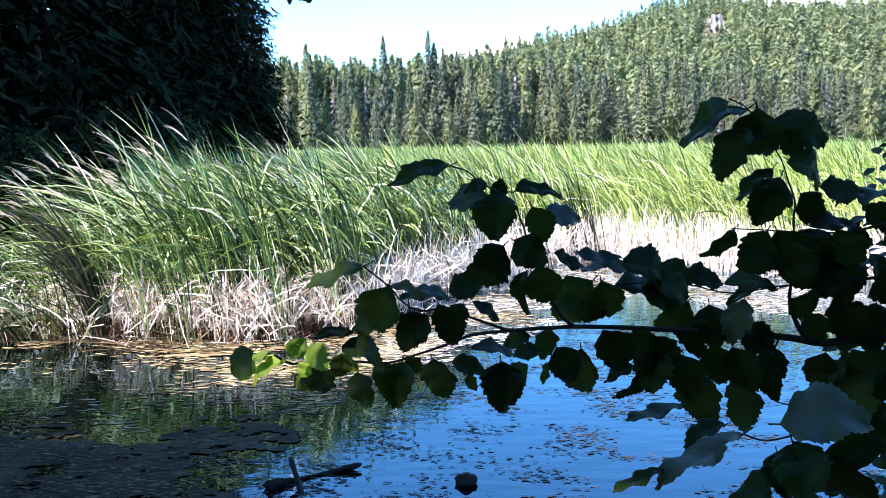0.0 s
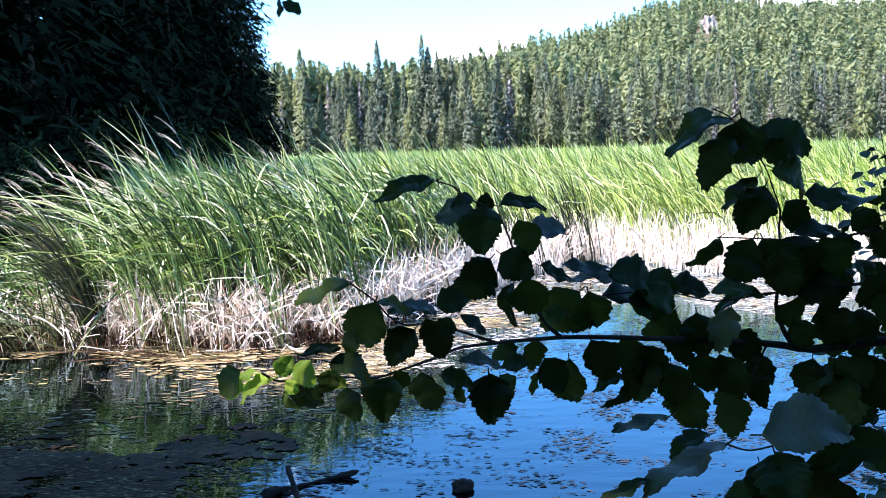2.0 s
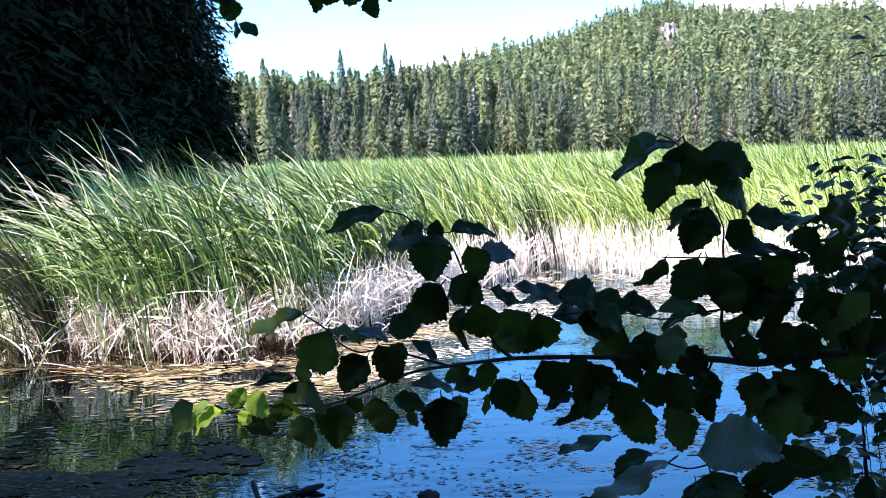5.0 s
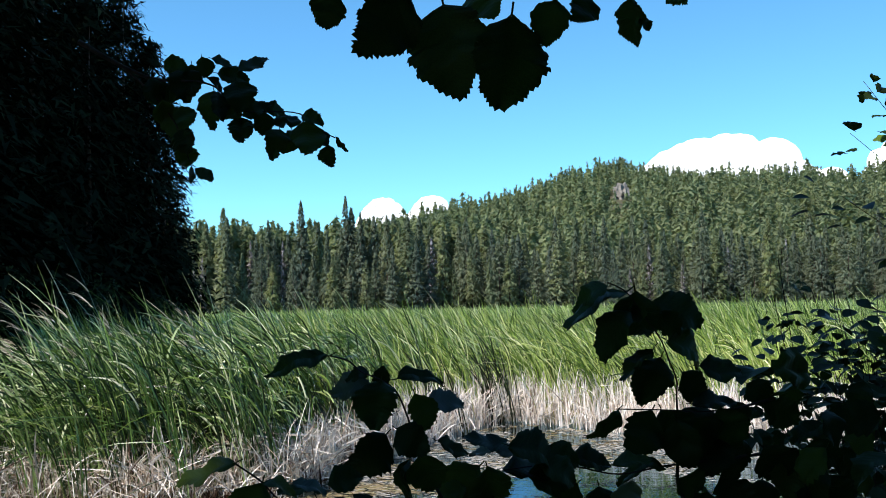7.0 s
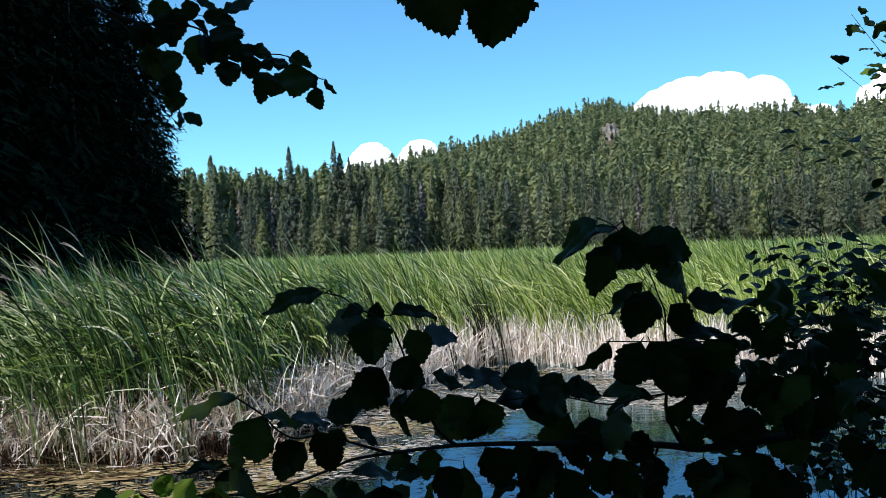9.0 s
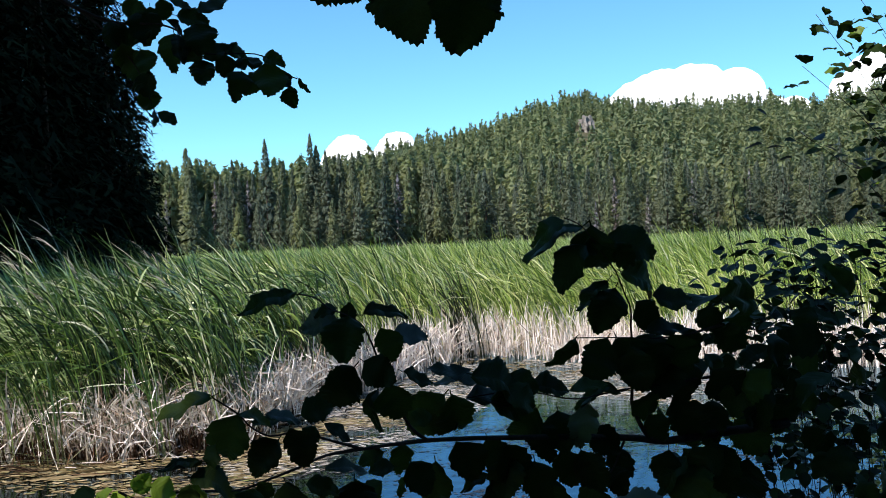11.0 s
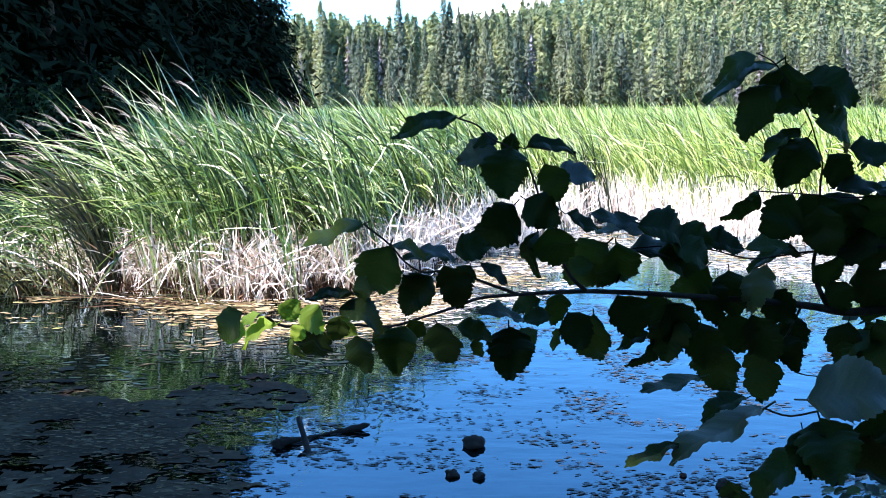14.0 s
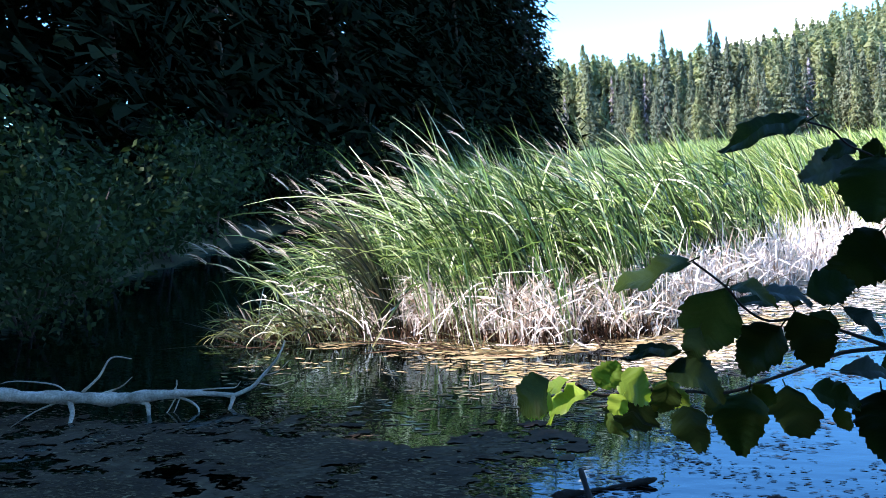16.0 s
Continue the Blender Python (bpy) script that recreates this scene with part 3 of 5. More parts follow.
r = tufted(scatter(40, -4.9, -3.2, 7.9, 9.4, lambda x, y: np.abs(y - reed_edge(x) + 0.02) < 0.22), 4, 0.07)
reed_stand("green reed leaves bowed over the water's edge", r, 1.2, 0.014, WEST, 0.5, 1.5, REED, 8, stray=0.7, kink=0.3, loose=0.3)
# a bent dark bundle of reeds at the front of the nearest stand
n_b = 80
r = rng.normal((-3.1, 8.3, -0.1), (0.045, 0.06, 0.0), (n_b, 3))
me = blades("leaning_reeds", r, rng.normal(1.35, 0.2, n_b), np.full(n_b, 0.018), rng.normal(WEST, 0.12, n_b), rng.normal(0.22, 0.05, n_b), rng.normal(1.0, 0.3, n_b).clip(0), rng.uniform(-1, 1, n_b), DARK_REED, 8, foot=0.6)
tagged(new("leaning_reeds", me), "dark leaning bundle of cattail leaves over the water", "reeds", kind="stuff")
# fallen leaves lying on the water at the foot of the stand
def fallen(label, count, x0, x1, y0, y1, l0, l1, mat, swing):
    fx = rng.uniform(x0, x1, count)
    r = np.stack([fx, reed_edge(fx) + rng.uniform(y0, y1, count), np.full(count, 0.015)], -1)
    az = rng.normal(WEST, swing, count)
    me = blades("fallen_reeds", r, rng.uniform(l0, l1, count), rng.uniform(0.010, 0.02, count), az, rng.uniform(1.36, 1.54, count), rng.uniform(0.0, 0.12, count), rng.uniform(1.2, 1.9, count), mat, 6, foot=1.0)
    tagged(new("fallen_reeds", me), label, "fallen reeds", kind="stuff")


fallen("green reed leaves fallen flat on the water", 60, -4.6, -1.6, -0.4, 0.2, 0.4, 1.1, DARK_REED, 0.5)
fallen("dry reed leaves fallen flat on the water", 34, -3.2, 0.2, -0.45, 0.2, 0.2, 0.7, STRAW, 0.9)
fallen("brown rotten reed leaves fallen flat on the water", 60, -4.6, 0.0, -0.6, 0.2, 0.25, 0.9, ROT, 0.8)


# ---- floating growth ----
def pads(name, label, xs, ys, size, mat, category, z=0.003, flat=1.0):
    """Small floating leaves with uneven outlines, a little raised in the middle."""
    n = len(xs)
    sides = 6
    w = np.linspace(0, 2 * np.pi, sides, endpoint=False)[None, :] + rng.uniform(0, 6.28, n)[:, None]
    rad = size[:, None] * rng.uniform(0.35, 1.35, (n, sides))
    turn = rng.uniform(-0.5, 0.5, n)[:, None]
    px, py = np.cos(w) * rad * 2.1, np.sin(w) * rad * 0.65
    vx = xs[:, None] + px * np.cos(turn) - py * np.sin(turn)
    vy = ys[:, None] + px * np.sin(turn) + py * np.cos(turn)
    vz = np.full((n, sides), z) + rng.uniform(-0.001, 0.002, (n, sides)) * flat
    ring = np.stack([vx, vy, vz], -1)
    mid = np.stack([xs, ys, np.full(n, z + 0.001)], -1)[:, None, :]
    v = np.concatenate([ring, mid], 1).reshape(-1, 3)
    k = np.arange(n)[:, None] * (sides + 1)
    i = np.arange(sides)[None, :]
    f = np.stack([k + i, k + (i + 1) % sides, k + sides + 0 * i], -1).reshape(-1, 3)
    return tagged(new(name, mesh_from(name, v, f, mat)), label, category, kind="stuff")


def clump(x, y, scale, seed):
    return np.array([noise.noise(Vector((a * scale, b * scale * 1.6, seed))) for a, b in zip(x, y)])


def drift(count, x0, x1, y0, y1, scale, seed, floor, keep=None, ragged=0.08):
    x, y = rng.uniform(x0, x1, count), rng.uniform(y0, y1, count)
    ok = (clump(x, y, scale, seed) + rng.normal(0, ragged, count) > floor) & (y < reed_edge(x) - 0.05)
    if keep is not None:
        ok &= keep(x, y)
    return x[ok], y[ok]


def film(label, x0, x1, y0, y1, step, cover, mat, category, name, z=0.004, relief=0.003):
    """A thin floating mat: a ragged sheet with holes where cover(x, y) is below nought."""
    nx, ny = int((x1 - x0) / step), int((y1 - y0) / step)
    cx, cy = np.meshgrid(np.linspace(x0, x1, nx + 1), np.linspace(y0, y1, ny + 1), indexing="ij")
    fx, fy = cx.ravel(), cy.ravel()
    c = cover(fx, fy)
    vx, vy = fx + rng.uniform(-0.4, 0.4, len(fx)) * step, fy + rng.uniform(-0.4, 0.4, len(fx)) * step
    v = np.stack([vx, vy, z + relief * np.clip(c, 0, 0.6) + rng.uniform(0, relief, len(fx))], -1)
    ia, ja = np.meshgrid(np.arange(nx), np.arange(ny), indexing="ij")
    a = (ia * (ny + 1) + ja).ravel()
    quad = np.stack([a, a + ny + 1, a + ny + 2, a + 1], -1)
    quad = quad[(c[quad].mean(1) > 0) & (vy[a] < reed_edge(vx[a]) + 0.1)]
    used, again = np.unique(quad, return_inverse=True)
    return tagged(new(name, mesh_from(name, v[used], again.reshape(quad.shape), mat, True)), label, category, kind="stuff")


x, y = drift(40000, -1.6, 4.2, 3.0, 9.0, 2.1, 3.0, 0.14, None, 0.14)
pads("pondweed", "small dark pondweed leaves floating on blue water", x, y, rng.uniform(0.004, 0.014, len(x)), PAD, "pondweed")
x, y = drift(22000, -0.9, 4.6, 7.0, 13.6, 1.0, 8.0, -0.05, lambda x, y: y > reed_edge(x) - 3.4)
pads("pondweed", "drifts of pale sunlit pondweed before the inlet", x, y, rng.uniform(0.006, 0.026, len(x)), PALE, "pondweed")
x, y = drift(20000, -4.2, 0.9, 5.2, 9.2, 1.1, 5.0, 0.04, lambda x, y: (y > reed_edge(x) - 2.6) & (rng.random(len(x)) < np.clip((x + 3.0) / 1.6, 0.1, 1)) & (rng.random(len(x)) < np.clip((y - 5.4) / 1.6, 0.25, 1)), 0.2)
pads("algae_mat", "ochre algae and leaf litter floating beside the reeds", x, y, rng.uniform(0.006, 0.03, len(x)), ALGAE, "algae")
x, y = drift(6000, -0.7, 3.8, 8.0, 13.5, 1.2, 21.0, 0.05, lambda x, y: y > reed_edge(x) - 3.0, 0.2)
pads("algae_mat", "thin tan and ochre algae film in the inlet", x, y, rng.uniform(0.008, 0.035, len(x)), ALGAE, "algae")
x, y = drift(4200, -3.8, 0.3, 7.0, 9.0, 1.4, 15.0, -0.25, lambda x, y: y > reed_edge(x) - 0.55)
pads("algae_mat", "tan leaf litter lying at the foot of the reeds", x, y, rng.uniform(0.012, 0.035, len(x)), ALGAE, "algae")
x, y = drift(36000, -5.8, -0.9, 3.2, 6.1, 1.3, 11.0, 0.0, lambda x, y: (x < -1.0 - 0.42 * (y - 4.4) + 0.2 * np.sin(y * 4)) & (rng.random(len(x)) < np.clip((6.0 - y) / 0.9, 0.15, 1)), 0.25)
pads("pond_scum", "crumbs of grey-brown scum on shaded water", x, y, rng.uniform(0.003, 0.014, len(x)), SCUM, "pond scum", z=0.009)
film("soft grey-brown scum mat covering shaded water", -5.8, 0.1, 2.8, 5.9, 0.028,
     lambda x, y: 0.55 * clump(x, y, 1.3, 11.0) + 0.6 * clump(x, y, 5.0, 2.0) + 0.3 * clump(x, y, 14.0, 6.0) + rng.normal(0, 0.08, len(x)) + 0.15 - 1.2 * np.clip(x + 1.25 + 0.05 * (y - 4.4) + 0.25 * np.sin(3.1 * y), 0, 9) - 0.9 * np.clip(y - 5.2, 0, 9), SCUM_FILM, "pond scum", "pond_scum")
film("ochre algae film along the foot of the reeds", -3.4, 0.9, 6.2, 10.8, 0.026,
     lambda x, y: 0.5 * clump(x * 0.5, y, 2.2, 5.0) + 0.5 * clump(x * 0.5, y, 7.0, 9.0) + rng.normal(0, 0.08, len(x)) - 0.10 - 0.42 * np.clip(reed_edge(x) - 0.35 - y, 0, 9) - 0.5 * np.clip(-1.9 - x, 0, 9) - 0.6 * np.clip(x + 0.3, 0, 9), ALGAE, "algae", "algae_mat")


# ---- conifers ----
def bough_arrays(levels, boughs, bits, spread, seed, bare=0.05, full=0.85, droop=0.35, bit=0.06, ragged=0.25, crown=0.0, mixing=0.5, slim=0.5):
    """Points of a conifer of height 1: drooping boughs about the trunk, each a row of small needle sprays towards its end; crown: how round the top is; mixing: how far boughs stray from their whorl."""
    q = np.random.default_rng(seed)
    s = ((np.repeat(np.arange(levels) + 0.5, boughs) + q.normal(0, mixing, levels * boughs)) / levels).clip(0, 0.975)
    m = len(s)
    w = q.uniform(0, 2 * np.pi, m)
    lopsided = 1 + ragged * 0.6 * np.sin(w + seed) * np.sin(5 * s + seed)
    reach = spread * np.minimum(1.0, 0.72 + 1.6 * s) * ((1 - s) ** full * (1 - crown) + crown * np.sqrt(1 - s ** 2.5)) * lopsided * q.uniform(1 - 1.4 * ragged, 1 + 0.6 * ragged, m).clip(0.25, 1.5)
    z0 = bare + (1 - bare) * s
    t = np.tile(np.linspace(0.5, 1.0, bits), m)
    reach, w, z0, s = (np.repeat(a, bits) for a in (reach, w, z0, s))
    n = len(t)
    t = t * q.uniform(0.85, 1.06, n)
    w1 = w + q.normal(0, 0.16, n)
    mid = np.stack([reach * t * np.cos(w1), reach * t * np.sin(w1), z0 + reach * (-droop * t + 0.35 * droop * t ** 3) + q.normal(0, 0.4 * bit, n)], -1)
    w2 = w + q.normal(0, 0.7, n)
    out = np.stack([np.cos(w2), np.sin(w2), q.normal(-0.45, 0.5, n)], -1)
    side = np.stack([-np.sin(w2), np.cos(w2), q.normal(0, 0.7, n)], -1)
    k = (bit * q.uniform(0.6, 1.4, n) * (0.45 + 0.55 * (1 - s) ** 0.8))[:, None]
    v = np.stack([mid - out * k * 0.7 - side * k * slim, mid - out * k * 0.7 + side * k * slim, mid + out * k], 1).reshape(-1, 3)
    r = spread * 0.16
    ring = [(r * math.cos(a), r * math.sin(a), 0.90) for a in (0.0, 2.1, 4.2)]
    tip = np.array([p for k in range(3) for p in (ring[k], ring[(k + 1) % 3], (0, 0, 1.0))])
    v = np.concatenate([v, tip])
    return v, np.arange(len(v)).reshape(-1, 3)


def crown_mesh(name, v, axis, mat, soft=0.92):
    """Loose sprays (three points each) as one mesh, shaded as a rounded mass about the tree's axis (one point a spray)."""
    tri = v.reshape(-1, 3, 3)
    face = np.cross(tri[:, 1] - tri[:, 0], tri[:, 2] - tri[:, 0])
    face /= np.linalg.norm(face, axis=1)[:, None] + 1e-9
    out = tri.mean(1) - axis
    out[:, 2] = np.hypot(out[:, 0], out[:, 1]) * 0.55 + 1e-4
    out /= np.linalg.norm(out, axis=1)[:, None]
    flip = (face * out).sum(1) < 0
    tri[flip] = tri[flip][:, ::-1]
    face[flip] *= -1
    nor = out * soft + face * (1 - soft)
    nor /= np.linalg.norm(nor, axis=1)[:, None] + 1e-9
    me = mesh_from(name, tri.reshape(-1, 3), np.arange(len(tri) * 3).reshape(-1, 3), mat, True)
    if len(me.vertices) == len(tri) * 3:
        me.normals_split_custom_set_from_vertices(np.repeat(nor, 3, axis=0))
    return me


def trunk_mesh(name, tall, thick, mat=BARK):
    return tube(name, [(0, 0, -0.5), (0.02 * tall * 0.1, 0, tall * 0.4), (0, 0, tall * 0.93)], [thick, thick * 0.6, thick * 0.05], mat, 7)


def conifer(name, label, tall, spread, levels, boughs, bits, seed, mat, group, **kw):
    t = thing(name, label, "conifer", group)
    piece("trunk", trunk_mesh("trunk", tall, tall * 0.012), t)
    v, f = bough_arrays(levels, boughs, bits, spread / tall, seed, **kw)
    piece("crown", crown_mesh("crown", v * tall, np.zeros((len(f), 3)), mat), t)
    return t


def plant_copy(proto, x, y, turn, size, wide=1.0):
    c = copy_thing(proto, pose(x, y, float(height(x, y)) - 0.1, 0, 0, turn))
    c.scale = (size * wide, size * wide, size)
    return c


g = random.Random(5)
FOREST = "conifers along the far shore"
front = [conifer("spruce", "dark green spruce at the edge of the far forest", 20, (4.0, 4.4, 3.5)[i], 30, 13, 6, 20 + i, SPRUCE, FOREST, full=(0.85, 0.8, 0.9)[i], bit=0.021, ragged=0.22, mixing=0.2) for i in range(3)]
front += [conifer("pine", "slender sunlit green pine in the far forest", 20, (2.8, 3.3)[i], 32, 10, 6, 30 + i, PINE, FOREST, bare=0.10, full=0.75, bit=0.024, ragged=0.30, droop=0.15, crown=0.15, mixing=0.8) for i in range(2)]
front += [conifer("dead_spruce", "grey dead spruce with bare twigs among the far trees", 20, 2.0, 24, 7, 4, 40, SNAG, FOREST, full=0.6, bit=0.022, ragged=0.4, droop=0.5)]
first = {}
for row in range(3):
    for i in range(72):
        az = radians(-16 + 58 * (i + g.uniform(0, 1)) / 72)
        dist = 187 + row * 11 + g.uniform(-5, 5)
        kind = g.choice((0, 1, 2, 0, 1, 2, 4, 3)) if row < 2 else g.choice((0, 1, 2, 3, 4, 3))
        if row < 2 and g.random() < (0.25 if az < -0.05 else 0.04):
            kind = 5
        size = g.triangular(0.50, 1.04, 0.82) * (0.80 if row == 0 else 1.0) + (g.uniform(0.06, 0.26) if row and az < 0.09 else 0.0)
        if kind == 5:
            size *= 0.72
        x, y = dist * math.sin(az), dist * math.cos(az)
        if kind not in first:
            front[kind].location = (x, y, float(height(x, y)) - 0.1)
            front[kind].scale = (size, size, size)
            first[kind] = True
        else:
            plant_copy(front[kind], x, y, g.uniform(0, 360), size, g.uniform(0.85, 1.25))
# the tall spire that overtops the rest
plant_copy(front[0], -2.6, 200, 40, 1.24, 0.8)

# hillside woods, joined
g2 = np.random.default_rng(11)
belt_protos = [bough_arrays(18, 7, 2, (0.13, 0.15, 0.12)[i], 90 + i, 0.08, (0.6, 0.5, 0.7)[i], 0.25, 0.048, 0.26, 0.1, 0.5) for i in range(3)]
protos = [bough_arrays(12, 5, 2, (0.15, 0.18, 0.13, 0.165)[i % 4], 60 + i, 0.08, (0.6, 0.5, 0.7)[i % 3], 0.2, 0.074, 0.28, (0.0, 0.3, 0.15)[i % 3], 0.6) for i in range(11)]
count, belt = 6000, 1000
count += belt
az = np.radians(g2.uniform(-20, 44, count))
az[-belt:] = np.radians(g2.uniform(-20, 8, belt))
dist = 222 + 440 * g2.random(count) ** 0.8
dist[-belt:] = g2.uniform(208, 280, belt)
hx, hy = dist * np.sin(az), dist * np.cos(az)
hz = height(hx, hy)
scar_gap = (np.abs(az - math.atan2(169, 576)) < 0.014) & (dist > 350) & (dist < 500)
tall = g2.uniform(8.5, 17, count) * (1 + 0.25 * (g2.random(count) < 0.07)) * np.where(dist > 520, 0.9, 1)
tall[-belt:] = g2.uniform(14.5, 22, belt)
pv, pc = [], []
for i in np.flatnonzero(~scar_gap):
    v, t = protos[i % 11] if i < count - belt else belt_protos[i % 3]
    w = g2.uniform(0, 6.283)
    c, s = math.cos(w), math.sin(w)
    wide = tall[i] * g2.uniform(0.95, 1.4)
    pv.append(np.stack([(v[:, 0] * c - v[:, 1] * s) * wide + hx[i], (v[:, 0] * s + v[:, 1] * c) * wide + hy[i], v[:, 2] * tall[i] + hz[i] - 0.4], -1))
    pc.append(np.tile((hx[i], hy[i], 0.0), (len(v) // 3, 1)))
woods = new("hillside_woods", crown_mesh("hillside_woods", np.concatenate(pv), np.concatenate(pc), PINE, 0.95))
tagged(woods, "dense sunlit pine forest covering the hillside", "forest", kind="stuff")

# pale bare rock near the hilltop
bm = bmesh.new()
bmesh.ops.create_icosphere(bm, subdivisions=3, radius=1)
for v in bm.verts:
    k = 1 + 0.6 * noise.noise(v.co * 2.4) + 0.3 * noise.noise(v.co * 6)
    v.co = Vector((v.co.x * 4.0 * k, v.co.y * 16 * k, v.co.z * 6.2 * k))
me = bpy.data.meshes.new("rock_outcrop")
bm.to_mesh(me)
me.materials.append(ROCK)
rock = tagged(new("rock_outcrop", me), "pale bare rock patch high on the wooded hill", "rock")
rock.location = (134, 456, float(height(134, 456)) + 0.5)
rock.rotation_euler = (0.24, 0, -0.28)

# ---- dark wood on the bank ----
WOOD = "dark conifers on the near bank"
near = [conifer("spruce", "dark shaded spruce on the bank behind the reeds", 18, (3.5, 4.2, 3.2)[i], 54, 14, 9, 80 + i, SHADED_SPRUCE, WOOD, mixing=0.4, slim=0.22, bare=0.01, full=0.5, bit=0.019, ragged=0.3, droop=0.45) for i in range(3)]
# the leftmost stand out of view, added to keep sun off the bank
WOOD_SPOTS = ((-9.3, 45.5, 0.66), (-9.9, 45, 0.84), (-10.9, 44, 1.0), (-12.4, 43, 1.08), (-13.6, 41, 1.2), (-12.6, 37, 1.1), (-13.6, 34, 1.2), (-13.0, 30, 1.1), (-14.2, 27, 1.2), (-13.6, 23.5, 1.0),
              (-15.2, 21, 1.15), (-13.4, 18.5, 0.95), (-14.8, 16, 1.1), (-13.0, 14, 0.85), (-15.8, 12.5, 1.1), (-12.9, 10, 0.8), (-16.5, 38, 1.3), (-17.6, 32, 1.3), (-17.6, 26, 1.3), (-18.5, 20, 1.25), (-19.5, 14, 1.25), (-19, 8.5, 1.25), (-21, 36, 1.3))
WOOD_BEHIND = ((-22.5, 22, 1.3), (-24, 16, 1.3), (-24.5, 9, 1.25), (-15.5, 45, 1.25), (-20, 43, 1.3), (-11.6, 41, 0.85), (-11.2, 43, 0.7), (-15.0, 31, 0.95), (-14.6, 8.2, 0.9), (-25, 3, 1.2), (-11.0, 48, 0.8), (-12.2, 48, 0.95), (-14, 48, 1.15))
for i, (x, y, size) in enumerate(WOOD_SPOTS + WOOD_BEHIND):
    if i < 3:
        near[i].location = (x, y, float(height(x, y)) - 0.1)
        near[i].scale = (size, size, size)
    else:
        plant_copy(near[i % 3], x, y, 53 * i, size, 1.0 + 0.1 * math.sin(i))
for i in range(22):   # unseen conifers added behind the camera to keep light off the near leaves
    plant_copy(front[i % 3], -3 + 1.8 * i + g.uniform(-1, 1), -7 - 7 * g.random(), 77 * i, g.uniform(0.8, 1.2), 1.1)


# ---- broad leaves ----
def leaf_mesh(name, mat, teeth=9, fold=0.18, curl=0.22, seed=1):
    """A broad alder leaf of length 1 along +y, facing +z: lobed and toothed edge, two halves folded at the midrib, wavy blade, with a stalk."""
    gg = random.Random(seed)
    verts, faces = [], []
    rows = teeth * 2
    broad, low = gg.uniform(0.34, 0.41), gg.uniform(0.60, 0.80)
    bend, lobes, start = gg.uniform(-0.10, 0.10), gg.choice((4, 5, 6)), gg.uniform(0, 6)
    for i in range(rows + 1):
        s = i / rows
        z = -curl * (s - 0.25) ** 2 + 0.03 * math.sin(s * 9 + seed)
        mid = bend * math.sin(math.pi * s)
        verts.append((mid, s, z))
        for sgn in (-1, 1):
            half = broad * (math.sin(math.pi * min(1, s ** low)) ** 0.72 if 0 < s < 1 else 0.0)
            half *= 1 + 0.06 * math.sin(6.283 * lobes * s + start + sgn) + gg.uniform(-0.02, 0.02)
            tooth = (gg.uniform(0.005, 0.3) if i % 2 else gg.uniform(-0.2, 0.0)) / rows * 2 if 0 < i < rows else 0
            if gg.random() < 0.05 and 2 < i < rows - 2:
                tooth -= gg.uniform(0.02, 0.07)   # nibbled edge
            hx = max(0.0, half + tooth)
            wave = 0.035 * math.sin(s * 15 + seed + 2 * sgn)
            verts.append((mid + sgn * hx * 0.52, s + 0.03, z + half * fold * 0.8 + 0.35 * wave))
            verts.append((mid + sgn * hx, s + 0.06 * (hx > 0) + 0.03 * (i % 2), z + half * fold * 0.55 + wave))
    for i in range(rows):
        k, m = 5 * i, 5 * (i + 1)
        faces += [(k, m, m + 1, k + 1), (k + 1, m + 1, m + 2, k + 2), (k, k + 3, m + 3, m), (k + 3, k + 4, m + 4, m + 3)]
    c = len(verts)
    for p in ((0, -0.13, 0.02), (0, 0.02, 0)):   # stalk
        verts += [(p[0] - 0.011, p[1], p[2]), (p[0] + 0.011, p[1], p[2]), (p[0], p[1], p[2] - 0.02)]
    faces += [(c, c + 1, c + 4, c + 3), (c + 1, c + 2, c + 5, c + 4), (c + 2, c, c + 3, c + 5)]
    me = bpy.data.meshes.new(name)
    me.from_pydata(verts, [], faces)
    me.polygons.foreach_set("use_smooth", [True] * len(faces))
    me.materials.append(mat)
    return me


LIT_YOUNG_LEAVES = [leaf_mesh("leaf", LIT_YOUNG, 11 + i % 3, (0.15, 0.5, 0.3, 0.75)[i % 4], (0.12, 0.5, 0.3, -0.15, 0.8)[i % 5], i) for i in range(6)]
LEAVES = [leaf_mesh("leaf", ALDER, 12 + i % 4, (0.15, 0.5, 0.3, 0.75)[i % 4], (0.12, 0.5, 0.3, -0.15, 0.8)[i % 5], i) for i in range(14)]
DULL_LEAVES = [leaf_mesh("leaf", SKY_SHEEN, 13, 0.2 + 0.1 * i, 0.2, 70 + i) for i in range(4)]
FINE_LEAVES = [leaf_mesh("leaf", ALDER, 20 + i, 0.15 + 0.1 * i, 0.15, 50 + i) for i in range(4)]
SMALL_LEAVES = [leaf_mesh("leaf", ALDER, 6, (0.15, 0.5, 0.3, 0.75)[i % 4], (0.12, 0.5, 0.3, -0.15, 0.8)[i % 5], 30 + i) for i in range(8)]


